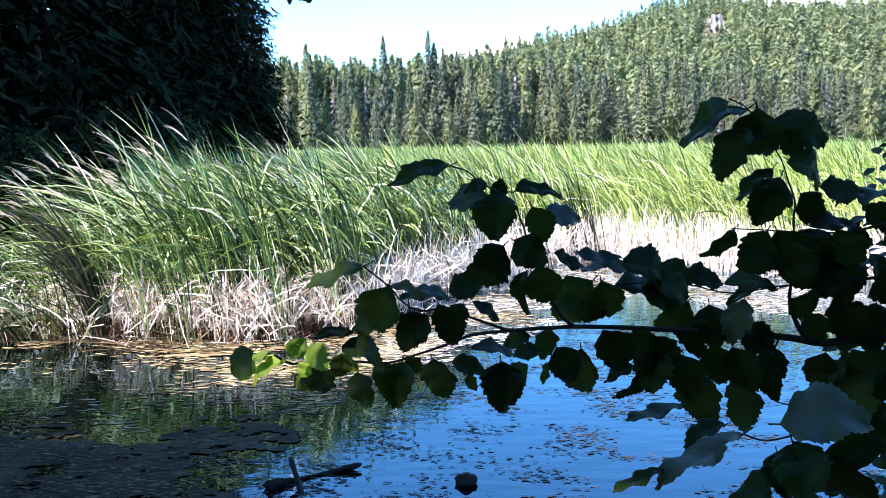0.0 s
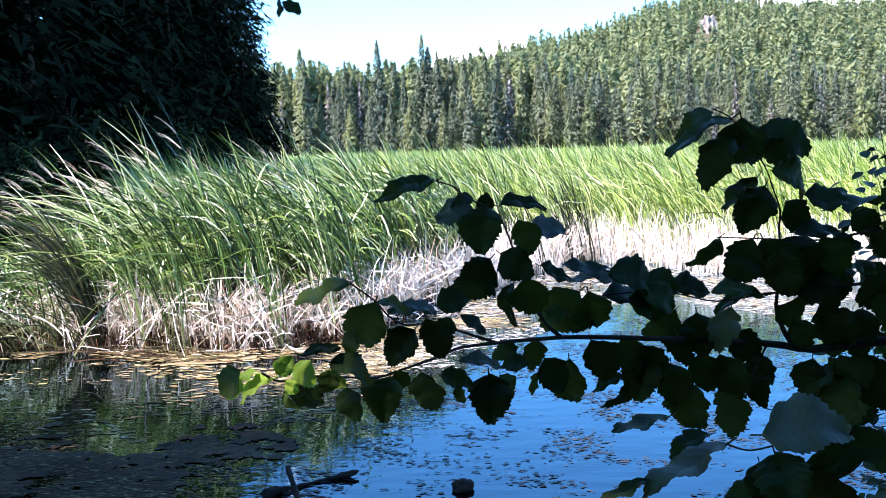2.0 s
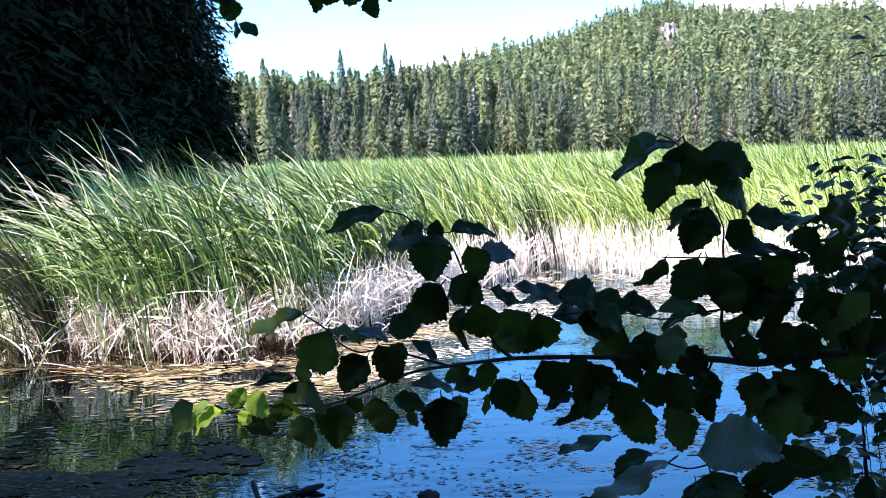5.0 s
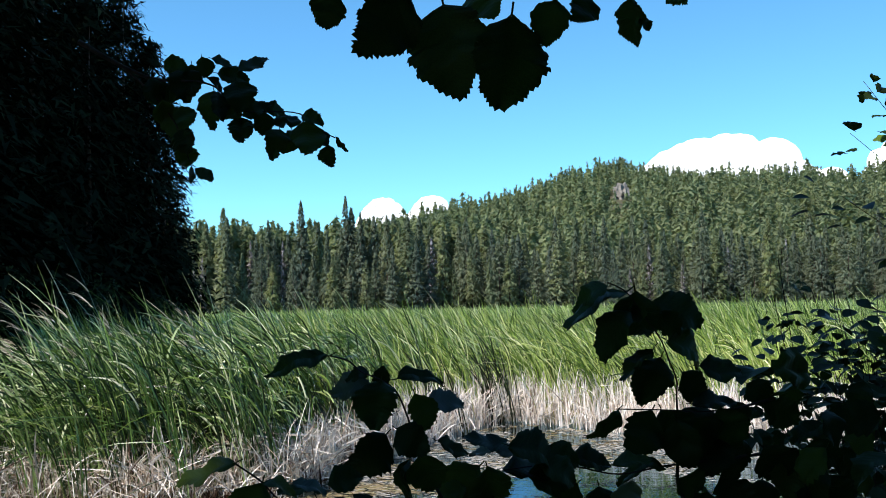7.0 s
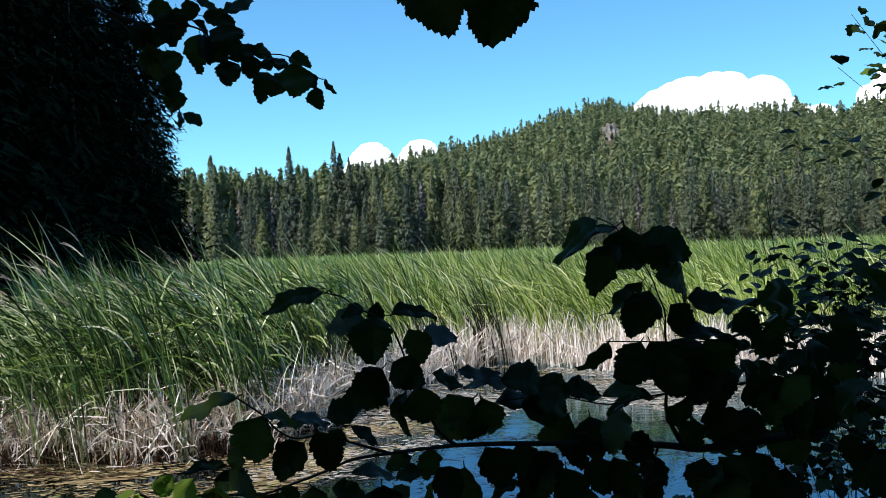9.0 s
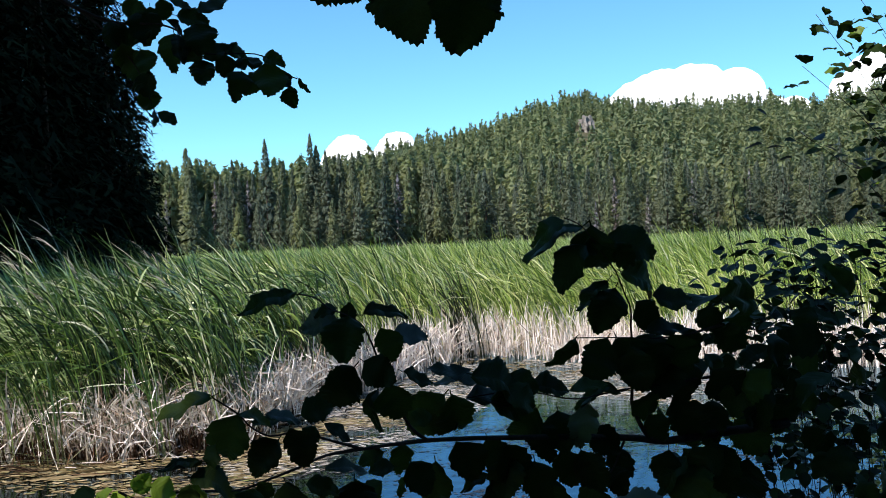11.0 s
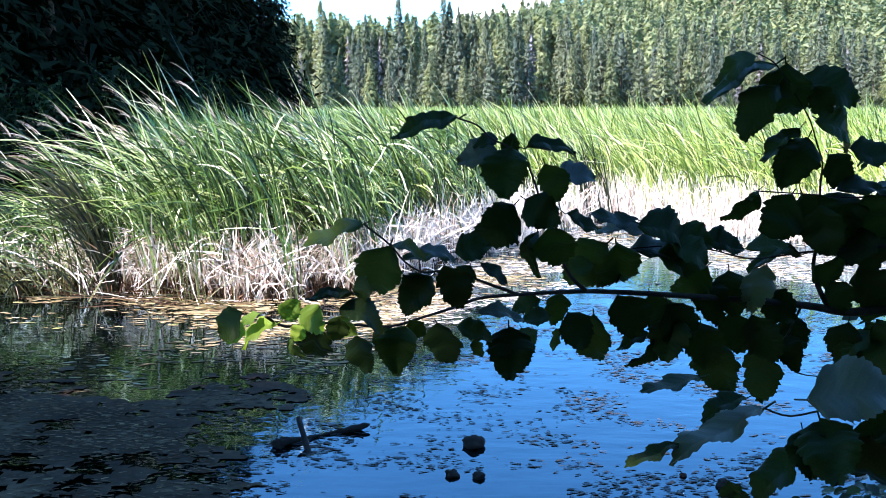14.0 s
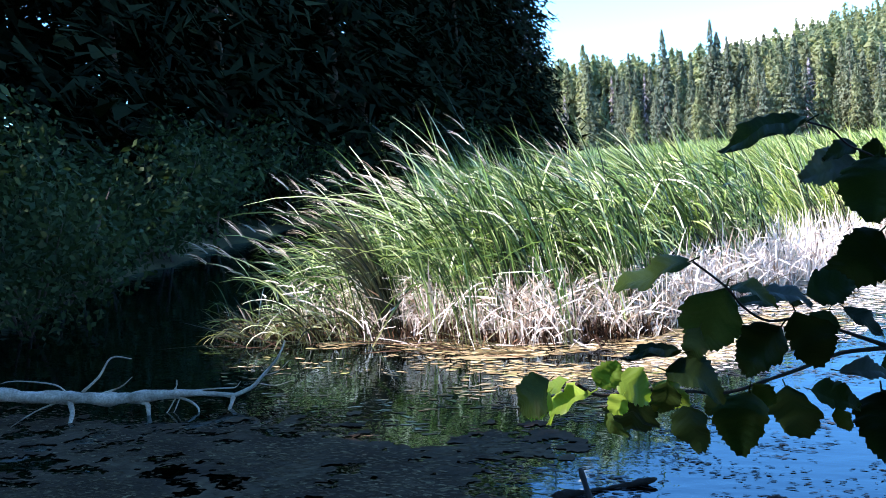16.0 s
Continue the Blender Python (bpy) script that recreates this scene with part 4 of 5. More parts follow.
def place_leaf(parent, base, way, turn, wide, facing, index, kinds=LEAVES):
    """A leaf at base along the vector way, its upper face turned towards facing and then about its own length."""
    way, base = Vector(way), Vector(base)
    yv = way.normalized()
    zv = (Vector(facing) - yv * Vector(facing).dot(yv)).normalized()
    xv = yv.cross(zv)
    rot = Matrix((xv, yv, zv)).transposed().to_4x4() @ Matrix.Rotation(radians(turn), 4, "Y")
    ln = 1.06 * way.length
    ob = new("leaf", kinds[index % len(kinds)])
    ob.parent = parent
    ob.matrix_basis = Matrix.Translation(base) @ rot @ Matrix.Diagonal((ln * wide, ln, ln, 1))
    return ob


def leaf_set(parent, rows, start=0, kinds=LEAVES, open_side=Vector((0.01, 0.0, 1.72))):
    """Leaves turned towards the open side of the branch and then about their own length."""
    for i, (x, y, z, dx, dy, dz, turn) in enumerate(rows):
        place_leaf(parent, (x, y, z), (dx, dy, dz), turn, 1.16 if abs(turn) < 50 else 0.9, open_side - Vector((x, y, z)), start + i, kinds)


def stem(parent, pts, thick, thin, name="stem"):
    line = smooth_line(pts)
    girth = [thin + (thick - thin) * (1 - i / (len(line) - 1)) ** 3 for i in range(len(line))]
    return piece(name, tube(name, line, girth, TWIG, 7, 0.06), parent)


TIP_LEAVES = (
    (-0.172, 0.817, 1.518, -0.024, 0.005, -0.018, 28),
    (-0.176, 0.836, 1.505, -0.011, -0.010, -0.015, -49),
    (-0.154, 0.872, 1.495, -0.036, 0.007, -0.017, 54),
    (-0.170, 0.877, 1.503, -0.020, 0.000, -0.009, 56),
    (-0.150, 0.876, 1.498, 0.015, -0.004, 0.018, 7),
    (-0.138, 0.889, 1.502, 0.025, 0.008, -0.017, -20),
    (-0.121, 0.967, 1.477, 0.027, -0.007, -0.013, -48),
    (-0.147, 0.879, 1.478, 0.011, -0.010, -0.013, 50),
    (-0.126, 0.941, 1.474, -0.012, 0.028, -0.034, 4),
    (-0.107, 0.941, 1.486, -0.007, -0.001, -0.023, -13),
    (-0.133, 0.883, 1.491, -0.009, 0.003, -0.014, 10),
)
SPUR_LEAVES = (
    (-0.089, 1.013, 1.568, -0.060, 0.010, -0.019, 66),
    (-0.062, 1.029, 1.543, -0.020, 0.015, -0.056, 9),
    (-0.082, 0.973, 1.521, -0.011, 0.002, -0.025, 43),
    (-0.096, 0.971, 1.501, -0.043, -0.006, -0.007, 73),
    (-0.060, 1.007, 1.548, 0.033, -0.010, -0.003, -60),
    (0.003, 1.115, 1.514, -0.051, -0.009, 0.003, 65),
    (0.005, 1.120, 1.521, 0.037, -0.002, 0.011, -26),
    (-0.019, 1.058, 1.504, -0.030, -0.005, -0.037, 18),
    (-0.006, 1.084, 1.513, 0.017, 0.003, -0.046, 22),
    (0.024, 1.108, 1.509, -0.017, -0.010, -0.029, 34),
    (0.036, 1.112, 1.510, 0.029, -0.005, -0.021, -54),
)
STEM_LEAVES = (
    (-0.110, 0.964, 1.489, 0.041, -0.009, -0.008, -48),
    (-0.098, 1.010, 1.450, 0.010, -0.001, -0.039, 40),
    (-0.047, 1.010, 1.461, -0.007, -0.020, -0.042, 5),
    (-0.063, 1.041, 1.450, -0.017, -0.008, -0.014, 11),
    (-0.044, 1.034, 1.461, 0.015, 0.011, -0.018, 22),
    (-0.015, 1.103, 1.441, 0.013, 0.009, -0.048, 34),
    (0.008, 1.137, 1.429, 0.040, -0.005, -0.007, -42),
    (0.028, 1.112, 1.420, 0.007, -0.005, -0.020, 48),
    (0.072, 1.163, 1.422, -0.000, -0.038, -0.052, 2),
    (0.089, 1.182, 1.416, 0.020, -0.003, -0.027, -39),
    (0.115, 1.207, 1.447, -0.032, 0.002, -0.015, 37),
    (0.130, 1.225, 1.421, -0.033, -0.002, 0.000, 41),
)
UPRIGHT_LEAVES = (
    (0.010, 1.094, 1.676, -0.065, -0.011, -0.026, 64),
    (0.058, 1.170, 1.652, -0.028, -0.004, -0.004, 47),
    (0.073, 1.151, 1.642, -0.009, -0.025, -0.053, 8),
    (0.072, 1.199, 1.629, 0.003, -0.007, 0.023, -2),
    (0.092, 1.198, 1.638, 0.057, -0.001, 0.000, -64),
    (0.117, 1.204, 1.619, 0.014, -0.009, -0.043, 9),
    (0.079, 1.186, 1.570, -0.042, -0.011, -0.045, -19),
    (0.091, 1.181, 1.577, 0.035, -0.024, -0.025, 1),
    (0.109, 1.207, 1.535, -0.007, -0.009, -0.052, 64),
    (0.121, 1.194, 1.540, 0.023, 0.028, -0.051, 10),
    (0.145, 1.218, 1.555, 0.038, 0.011, -0.023, -55),
)
CROWN_LEAVES = (
    (0.214, 1.305, 1.505, -0.050, -0.000, -0.050, -2),
    (0.220, 1.275, 1.509, 0.015, 0.033, -0.060, -7),
    (0.266, 1.354, 1.530, -0.066, -0.004, 0.005, 60),
    (0.259, 1.327, 1.529, 0.074, -0.004, -0.019, -47),
    (0.320, 1.352, 1.521, 0.043, -0.010, -0.023, -31),
    (0.369, 1.413, 1.494, 0.057, -0.011, -0.003, -47),
    (0.248, 1.343, 1.490, 0.084, 0.006, 0.004, -58),
    (0.282, 1.323, 1.485, 0.062, 0.009, -0.017, -43),
    (0.231, 1.319, 1.487, -0.028, 0.002, -0.040, 28),
    (0.194, 1.295, 1.476, -0.034, -0.007, -0.007, 24),
    (0.305, 1.320, 1.503, 0.044, -0.012, -0.022, -40),
)
UNDER_LEAVES = (
    (0.145, 1.265, 1.446, -0.004, -0.003, -0.043, -34),
    (0.149, 1.261, 1.397, -0.008, 0.009, -0.031, 55),
    (0.154, 1.251, 1.421, 0.022, -0.008, -0.044, -21),
    (0.194, 1.285, 1.410, 0.003, 0.010, -0.068, 18),
    (0.228, 1.301, 1.434, 0.023, -0.011, -0.053, -6),
    (0.285, 1.343, 1.370, -0.041, 0.001, -0.027, 57),
    (0.293, 1.326, 1.366, -0.028, -0.011, -0.043, -59),
    (0.321, 1.332, 1.397, -0.021, -0.023, -0.053, 9),
    (0.361, 1.366, 1.381, 0.003, -0.029, -0.052, -4),
    (0.379, 1.362, 1.357, 0.022, -0.003, -0.077, 26),
    (0.472, 1.448, 1.326, 0.008, -0.003, -0.082, 40),
    (0.513, 1.465, 1.334, 0.005, -0.039, -0.031, 9),
)
MIDDLE_LEAVES = (
    (0.303, 1.323, 1.419, 0.037, 0.010, -0.065, -19),
    (0.419, 1.426, 1.380, 0.018, -0.006, -0.057, -3),
    (0.451, 1.418, 1.382, 0.034, -0.010, -0.064, 27),
    (0.371, 1.408, 1.434, 0.019, -0.030, -0.050, -7),
    (0.419, 1.435, 1.445, 0.005, -0.026, -0.059, -1),
    (0.478, 1.453, 1.405, 0.038, -0.025, -0.031, -8),
    (0.533, 1.480, 1.367, 0.018, 0.001, -0.055, 22),
    (0.286, 1.363, 1.423, 0.013, -0.021, -0.049, 5),
    (0.376, 1.396, 1.458, -0.041, 0.001, -0.042, -19),
    (0.437, 1.418, 1.480, 0.058, 0.001, 0.008, -56),
    (0.539, 1.465, 1.464, -0.074, 0.008, -0.012, 63),
)
TOP_LEAVES = (
    (0.439, 1.418, 1.763, -0.057, 0.012, -0.024, 52),
    (0.479, 1.452, 1.751, -0.094, 0.003, -0.051, 73),
    (0.476, 1.431, 1.721, -0.051, 0.007, -0.066, 47),
    (0.494, 1.455, 1.751, 0.025, 0.048, -0.076, 10),
    (0.530, 1.484, 1.734, 0.074, -0.003, -0.039, -36),
    (0.546, 1.458, 1.670, 0.070, 0.012, -0.029, -48),
    (0.521, 1.452, 1.659, -0.055, -0.010, -0.045, 61),
    (0.530, 1.444, 1.644, -0.029, -0.005, -0.070, -26),
    (0.589, 1.515, 1.614, 0.038, 0.002, -0.046, -22),
    (0.607, 1.489, 1.624, 0.062, -0.010, -0.013, -45),
    (0.516, 1.469, 1.737, -0.050, -0.004, -0.033, 39),
    (0.540, 1.464, 1.720, 0.026, -0.005, -0.042, -20),
)
BUSHY_LEAVES = (
    (0.444, 1.395, 1.569, -0.043, 0.001, -0.043, -56),
    (0.521, 1.473, 1.556, -0.044, -0.019, -0.060, -10),
    (0.541, 1.485, 1.555, 0.029, -0.008, -0.066, -10),
    (0.597, 1.496, 1.562, 0.073, 0.004, 0.003, -56),
    (0.631, 1.534, 1.554, -0.023, -0.045, -0.066, -10),
    (0.639, 1.490, 1.553, 0.044, 0.025, -0.070, -1),
    (0.557, 1.458, 1.542, 0.025, 0.008, -0.071, 10),
    (0.647, 1.522, 1.503, -0.031, -0.041, -0.051, 9),
    (0.700, 1.555, 1.497, -0.030, -0.032, -0.060, 5),
    (0.557, 1.463, 1.447, 0.044, 0.018, -0.030, 6),
    (0.650, 1.517, 1.438, 0.054, 0.010, -0.066, 18),
    (0.591, 1.479, 1.418, 0.025, -0.010, -0.043, -2),
)
RIGHT_LEAVES = (
    (0.668, 1.502, 1.338, -0.054, 0.002, -0.066, 52),
    (0.692, 1.510, 1.320, -0.037, -0.049, -0.069, 10),
    (0.638, 1.514, 1.346, -0.008, -0.002, -0.065, 17),
    (0.724, 1.529, 1.352, 0.030, -0.008, -0.083, -4),
    (0.724, 1.512, 1.484, 0.059, 0.019, -0.058, 11),
    (0.747, 1.569, 1.420, -0.021, -0.035, -0.068, 2),
    (0.793, 1.580, 1.379, 0.040, -0.022, -0.062, 6),
    (0.734, 1.526, 1.554, 0.059, 0.007, -0.028, 10),
    (0.719, 1.556, 1.588, 0.038, -0.020, -0.035, -8),
    (0.798, 1.534, 1.472, -0.027, -0.012, -0.071, -9),
    (0.793, 1.534, 1.314, 0.004, 0.031, -0.086, 7),
    (0.845, 1.578, 1.418, 0.076, 0.026, -0.063, 5),
)
BIG_LEAVES = (
    (0.241, 0.980, 1.340, -0.051, -0.008, -0.023, 67),
    (0.260, 0.980, 1.414, -0.058, -0.007, -0.010, 71),
    (0.307, 0.980, 1.392, -0.044, -0.010, -0.010, 53),
    (0.321, 0.860, 1.387, -0.046, 0.003, -0.052, 59),
    (0.334, 0.860, 1.411, -0.001, -0.047, -0.039, 3),
    (0.381, 0.860, 1.391, 0.011, 0.041, -0.074, 6),
    (0.292, 0.980, 1.301, 0.021, 0.011, -0.025, 42),
    (0.397, 0.860, 1.434, 0.054, 0.048, -0.071, 9),
    (0.319, 0.860, 1.402, 0.003, -0.023, -0.033, -10),
)
MAIN_STEM = ((0.900, 1.585, 1.364), (0.737, 1.540, 1.364), (0.629, 1.500, 1.366), (0.543, 1.464, 1.385), (0.422, 1.410, 1.405), (0.307, 1.350, 1.424), (0.200, 1.284, 1.442), (0.134, 1.232, 1.451), (0.087, 1.193, 1.456), (0.037, 1.143, 1.462), (0.003, 1.105, 1.458), (-0.031, 1.064, 1.456), (-0.063, 1.023, 1.456), (-0.100, 0.973, 1.470), (-0.127, 0.929, 1.482), (-0.150, 0.890, 1.488), (-0.163, 0.865, 1.503))
SPUR_STEM = ((0.084, 1.190, 1.457), (0.058, 1.165, 1.471), (0.033, 1.139, 1.485), (0.003, 1.105, 1.503), (-0.028, 1.067, 1.507), (-0.048, 1.042, 1.523), (-0.062, 1.023, 1.544), (-0.086, 0.990, 1.570))
UPRIGHT_STEM = ((0.183, 1.271, 1.444), (0.158, 1.252, 1.468), (0.137, 1.235, 1.508), (0.118, 1.220, 1.554), (0.107, 1.211, 1.590), (0.093, 1.200, 1.622), (0.073, 1.182, 1.639), (0.048, 1.156, 1.652), (0.032, 1.139, 1.667), (0.010, 1.114, 1.675))
TOP_STEM = ((0.597, 1.486, 1.369), (0.569, 1.475, 1.414), (0.560, 1.473, 1.450), (0.569, 1.478, 1.506), (0.565, 1.478, 1.567), (0.567, 1.480, 1.602), (0.555, 1.475, 1.632), (0.538, 1.469, 1.672), (0.506, 1.456, 1.712), (0.476, 1.443, 1.749), (0.441, 1.427, 1.765))
BACK_STEM = ((0.772, 1.552, 1.469), (0.644, 1.509, 1.466), (0.538, 1.464, 1.467), (0.448, 1.423, 1.464), (0.370, 1.385, 1.485), (0.305, 1.350, 1.494), (0.251, 1.320, 1.495))
FORK_STEM = ((0.764, 1.552, 1.561), (0.690, 1.530, 1.549), (0.617, 1.500, 1.548), (0.554, 1.473, 1.555), (0.503, 1.450, 1.560), (0.448, 1.426, 1.565))
LOW_STEM = ((0.464, 0.950, 1.398), (0.431, 0.950, 1.395), (0.386, 0.950, 1.392), (0.342, 0.950, 1.383), (0.315, 0.950, 1.391))
DROOP_STEM = ((0.543, 1.464, 1.385), (0.520, 1.453, 1.343), (0.506, 1.446, 1.318), (0.539, 1.459, 1.278), (0.614, 1.491, 1.261))
PALE_LEAVES = (
    (0.325, 0.980, 1.381, -0.092, -0.012, -0.041, 69),
    (0.321, 0.860, 1.429, 0.072, -0.020, 0.010, -32),
    (0.281, 1.347, 1.513, -0.069, 0.008, 0.005, 62),
    (0.060, 1.185, 1.635, -0.048, 0.003, -0.010, 35),
    (0.135, 1.235, 1.607, 0.046, -0.002, -0.005, -48),
    (-0.033, 1.059, 1.535, 0.037, 0.000, -0.010, -60),
    (0.467, 1.412, 1.457, -0.015, -0.004, -0.066, -34),
    (0.033, 1.136, 1.447, 0.052, 0.007, -0.007, -61),
)
HANGING_LEAVES = (
    (0.021, 1.058, 2.102, -0.012, 0.037, -0.029, 5),
    (0.107, 1.036, 2.098, -0.054, -0.008, -0.068, -2),
    (0.151, 1.064, 2.092, 0.016, 0.000, -0.102, 20),
    (0.230, 1.045, 2.075, -0.010, 0.015, -0.100, -23),
    (0.283, 1.040, 2.092, -0.011, 0.017, -0.047, -3),
    (0.323, 1.042, 2.095, -0.023, -0.022, -0.031, -2),
    (0.377, 1.045, 2.097, 0.006, 0.019, -0.050, 49),
    (0.385, 1.041, 2.071, 0.006, -0.008, -0.016, -44),
    (0.190, 1.062, 2.107, 0.013, -0.043, -0.039, -10),
    (0.426, 1.064, 2.115, 0.011, -0.026, -0.024, 8),
    (0.087, 1.039, 2.115, 0.008, 0.051, -0.016, -12),
)
HANGING_STEM = ((-0.070, 1.050, 2.150), (0.028, 1.050, 2.118), (0.107, 1.050, 2.111), (0.194, 1.050, 2.114), (0.231, 1.050, 2.101), (0.286, 1.050, 2.115), (0.379, 1.050, 2.113), (0.436, 1.050, 2.124))
TWIG_LEAVES = (
    (-0.274, 2.402, 2.334, 0.069, 0.020, 0.041, -56),
    (-0.329, 2.412, 2.333, 0.075, -0.007, -0.008, -43),
    (-0.276, 2.380, 2.304, 0.013, -0.045, -0.075, 1),
    (-0.265, 2.376, 2.206, 0.007, -0.034, -0.068, 3),
    (-0.334, 2.388, 2.283, -0.022, 0.004, -0.088, 37),
    (-0.320, 2.372, 2.276, 0.012, -0.010, -0.073, -46),
    (-0.412, 2.421, 2.350, 0.010, -0.043, -0.081, 4),
    (-0.378, 2.417, 2.302, -0.073, 0.005, -0.036, 47),
    (-0.418, 2.390, 2.240, 0.018, -0.026, -0.061, 8),
    (-0.486, 2.424, 2.317, 0.024, 0.006, -0.062, -35),
    (-0.265, 2.412, 2.220, 0.067, 0.001, 0.029, -45),
    (-0.213, 2.429, 2.247, 0.059, 0.017, -0.013, -46),
    (-0.204, 2.381, 2.223, -0.002, 0.030, -0.053, -11),
)
TWIG_LEAVES_OUTER = (
    (-0.167, 2.403, 2.186, -0.013, -0.037, -0.066, 2),
    (-0.162, 2.372, 2.212, 0.006, -0.022, -0.033, 4),
    (-0.137, 2.417, 2.189, 0.001, 0.027, 0.043, 10),
    (-0.107, 2.389, 2.218, 0.050, -0.017, -0.023, -42),
    (-0.105, 2.384, 2.198, 0.014, -0.046, -0.089, -5),
    (-0.131, 2.423, 2.183, -0.016, -0.020, -0.052, -23),
    (-0.066, 2.412, 2.187, 0.020, -0.006, -0.045, -45),
    (-0.042, 2.423, 2.145, 0.007, 0.013, -0.054, 18),
    (-0.020, 2.388, 2.159, 0.024, 0.005, -0.037, 61),
    (-0.299, 2.394, 2.246, 0.033, -0.031, -0.046, -8),
)
TWIG_LEAVES_INNER = (
    (-0.389, 2.428, 2.083, 0.041, 0.002, -0.031, -40),
    (-0.413, 2.387, 2.141, 0.007, 0.031, -0.057, -7),
    (-0.391, 2.396, 2.084, 0.000, -0.011, -0.042, -59),
    (-0.352, 2.399, 2.319, 0.039, 0.017, -0.030, -57),
    (-0.341, 2.387, 2.366, 0.051, 0.018, -0.011, -53),
    (-0.469, 2.426, 2.367, 0.059, -0.007, -0.021, -21),
    (-0.452, 2.407, 2.243, 0.029, -0.009, -0.078, 30),
    (-0.461, 2.375, 2.254, 0.008, 0.045, -0.054, -2),
    (-0.364, 2.387, 2.370, 0.010, 0.005, -0.048, -19),
    (-0.425, 2.389, 2.175, 0.038, -0.030, -0.058, 10),
    (-0.393, 2.407, 2.355, 0.006, 0.017, -0.058, -19),
    (-0.494, 2.385, 2.314, 0.021, 0.016, -0.066, -30),
)
TWIG_STEM = ((-0.677, 2.400, 2.411), (-0.568, 2.400, 2.347), (-0.489, 2.400, 2.314), (-0.425, 2.400, 2.309), (-0.368, 2.400, 2.306), (-0.320, 2.400, 2.286), (-0.296, 2.400, 2.244), (-0.247, 2.400, 2.228), (-0.181, 2.400, 2.228), (-0.114, 2.400, 2.222), (-0.056, 2.400, 2.176), (-0.022, 2.400, 2.159))
TWIG_FORK = ((-0.568, 2.400, 2.347), (-0.490, 2.400, 2.274), (-0.435, 2.400, 2.200), (-0.411, 2.400, 2.142), (-0.392, 2.400, 2.083), (-0.380, 2.400, 2.075))

branch = thing("alder_branch", "shaded alder branch with broad toothed leaves reaching over the pond", "branch")
stem(branch, MAIN_STEM, 0.0095, 0.0013)
for line, thick in ((SPUR_STEM, 0.0026), (UPRIGHT_STEM, 0.0032), (TOP_STEM, 0.0048), (BACK_STEM, 0.0034), (FORK_STEM, 0.0030), (LOW_STEM, 0.0030), (DROOP_STEM, 0.0022)):
    stem(branch, line, thick, 0.0010, "side_twig")
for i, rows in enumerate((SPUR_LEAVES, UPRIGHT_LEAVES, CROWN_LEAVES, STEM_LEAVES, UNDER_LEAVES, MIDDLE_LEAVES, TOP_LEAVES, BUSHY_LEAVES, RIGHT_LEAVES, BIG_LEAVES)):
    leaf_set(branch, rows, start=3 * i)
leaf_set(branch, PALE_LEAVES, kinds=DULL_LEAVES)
leaf_set(branch, TIP_LEAVES, kinds=LEAVES[2:3] + LIT_YOUNG_LEAVES + LEAVES[4:6])

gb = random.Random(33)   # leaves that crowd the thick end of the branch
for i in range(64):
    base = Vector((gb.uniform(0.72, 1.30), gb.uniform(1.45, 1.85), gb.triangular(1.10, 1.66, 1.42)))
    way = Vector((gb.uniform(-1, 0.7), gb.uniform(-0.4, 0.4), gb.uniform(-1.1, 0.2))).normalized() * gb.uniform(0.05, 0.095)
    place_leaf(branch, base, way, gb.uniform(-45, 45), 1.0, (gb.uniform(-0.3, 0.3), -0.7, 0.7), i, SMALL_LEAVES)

hanging = thing("overhead_twig", "alder twig hanging overhead with dark toothed leaves", "branch")
stem(hanging, HANGING_STEM, 0.004, 0.002)
leaf_set(hanging, HANGING_LEAVES, kinds=FINE_LEAVES)

twig = thing("overhanging_branch", "drooping alder branch with small dark leaves against the sky", "branch")
stem(twig, TWIG_STEM, 0.007, 0.0015)
stem(twig, TWIG_FORK, 0.004, 0.0012, "side_twig")
twig.location = (0.012, 0, 0.02)
for i, rows in enumerate((TWIG_LEAVES, TWIG_LEAVES_OUTER, TWIG_LEAVES_INNER)):
    leaf_set(twig, rows, 4 * i)


def leafy_shoot(parent, pts, thick, thin, leaves, size, gg, spread=0.12, first=0.25, kinds=SMALL_LEAVES, pool=None):
    """A stem with leaves set about it on all sides."""
    line = smooth_line(pts, 6)
    stem(parent, pts, thick, thin)
    for i in range(leaves):
        s = first + (1 - first) * (i + gg.random()) / leaves
        base = line[min(len(line) - 1, int(s * (len(line) - 1)))]
        w = gg.uniform(0, 6.283)
        out = Vector((math.cos(w), math.sin(w), gg.uniform(-0.5, 0.5))).normalized()
        b = base + out * gg.uniform(0.02, spread)
        way = (out + Vector((0, 0, gg.uniform(-0.8, 0.25)))).normalized() * size * gg.uniform(0.65, 1.2)
        facing = (gg.uniform(-0.5, 0.5), gg.uniform(-0.7, 0.2), 1)
        if pool is not None:
            pool.append((b, way, facing))
        else:
            place_leaf(parent, b, way, gg.uniform(-35, 35), gg.uniform(0.85, 1.15), facing, i, kinds)


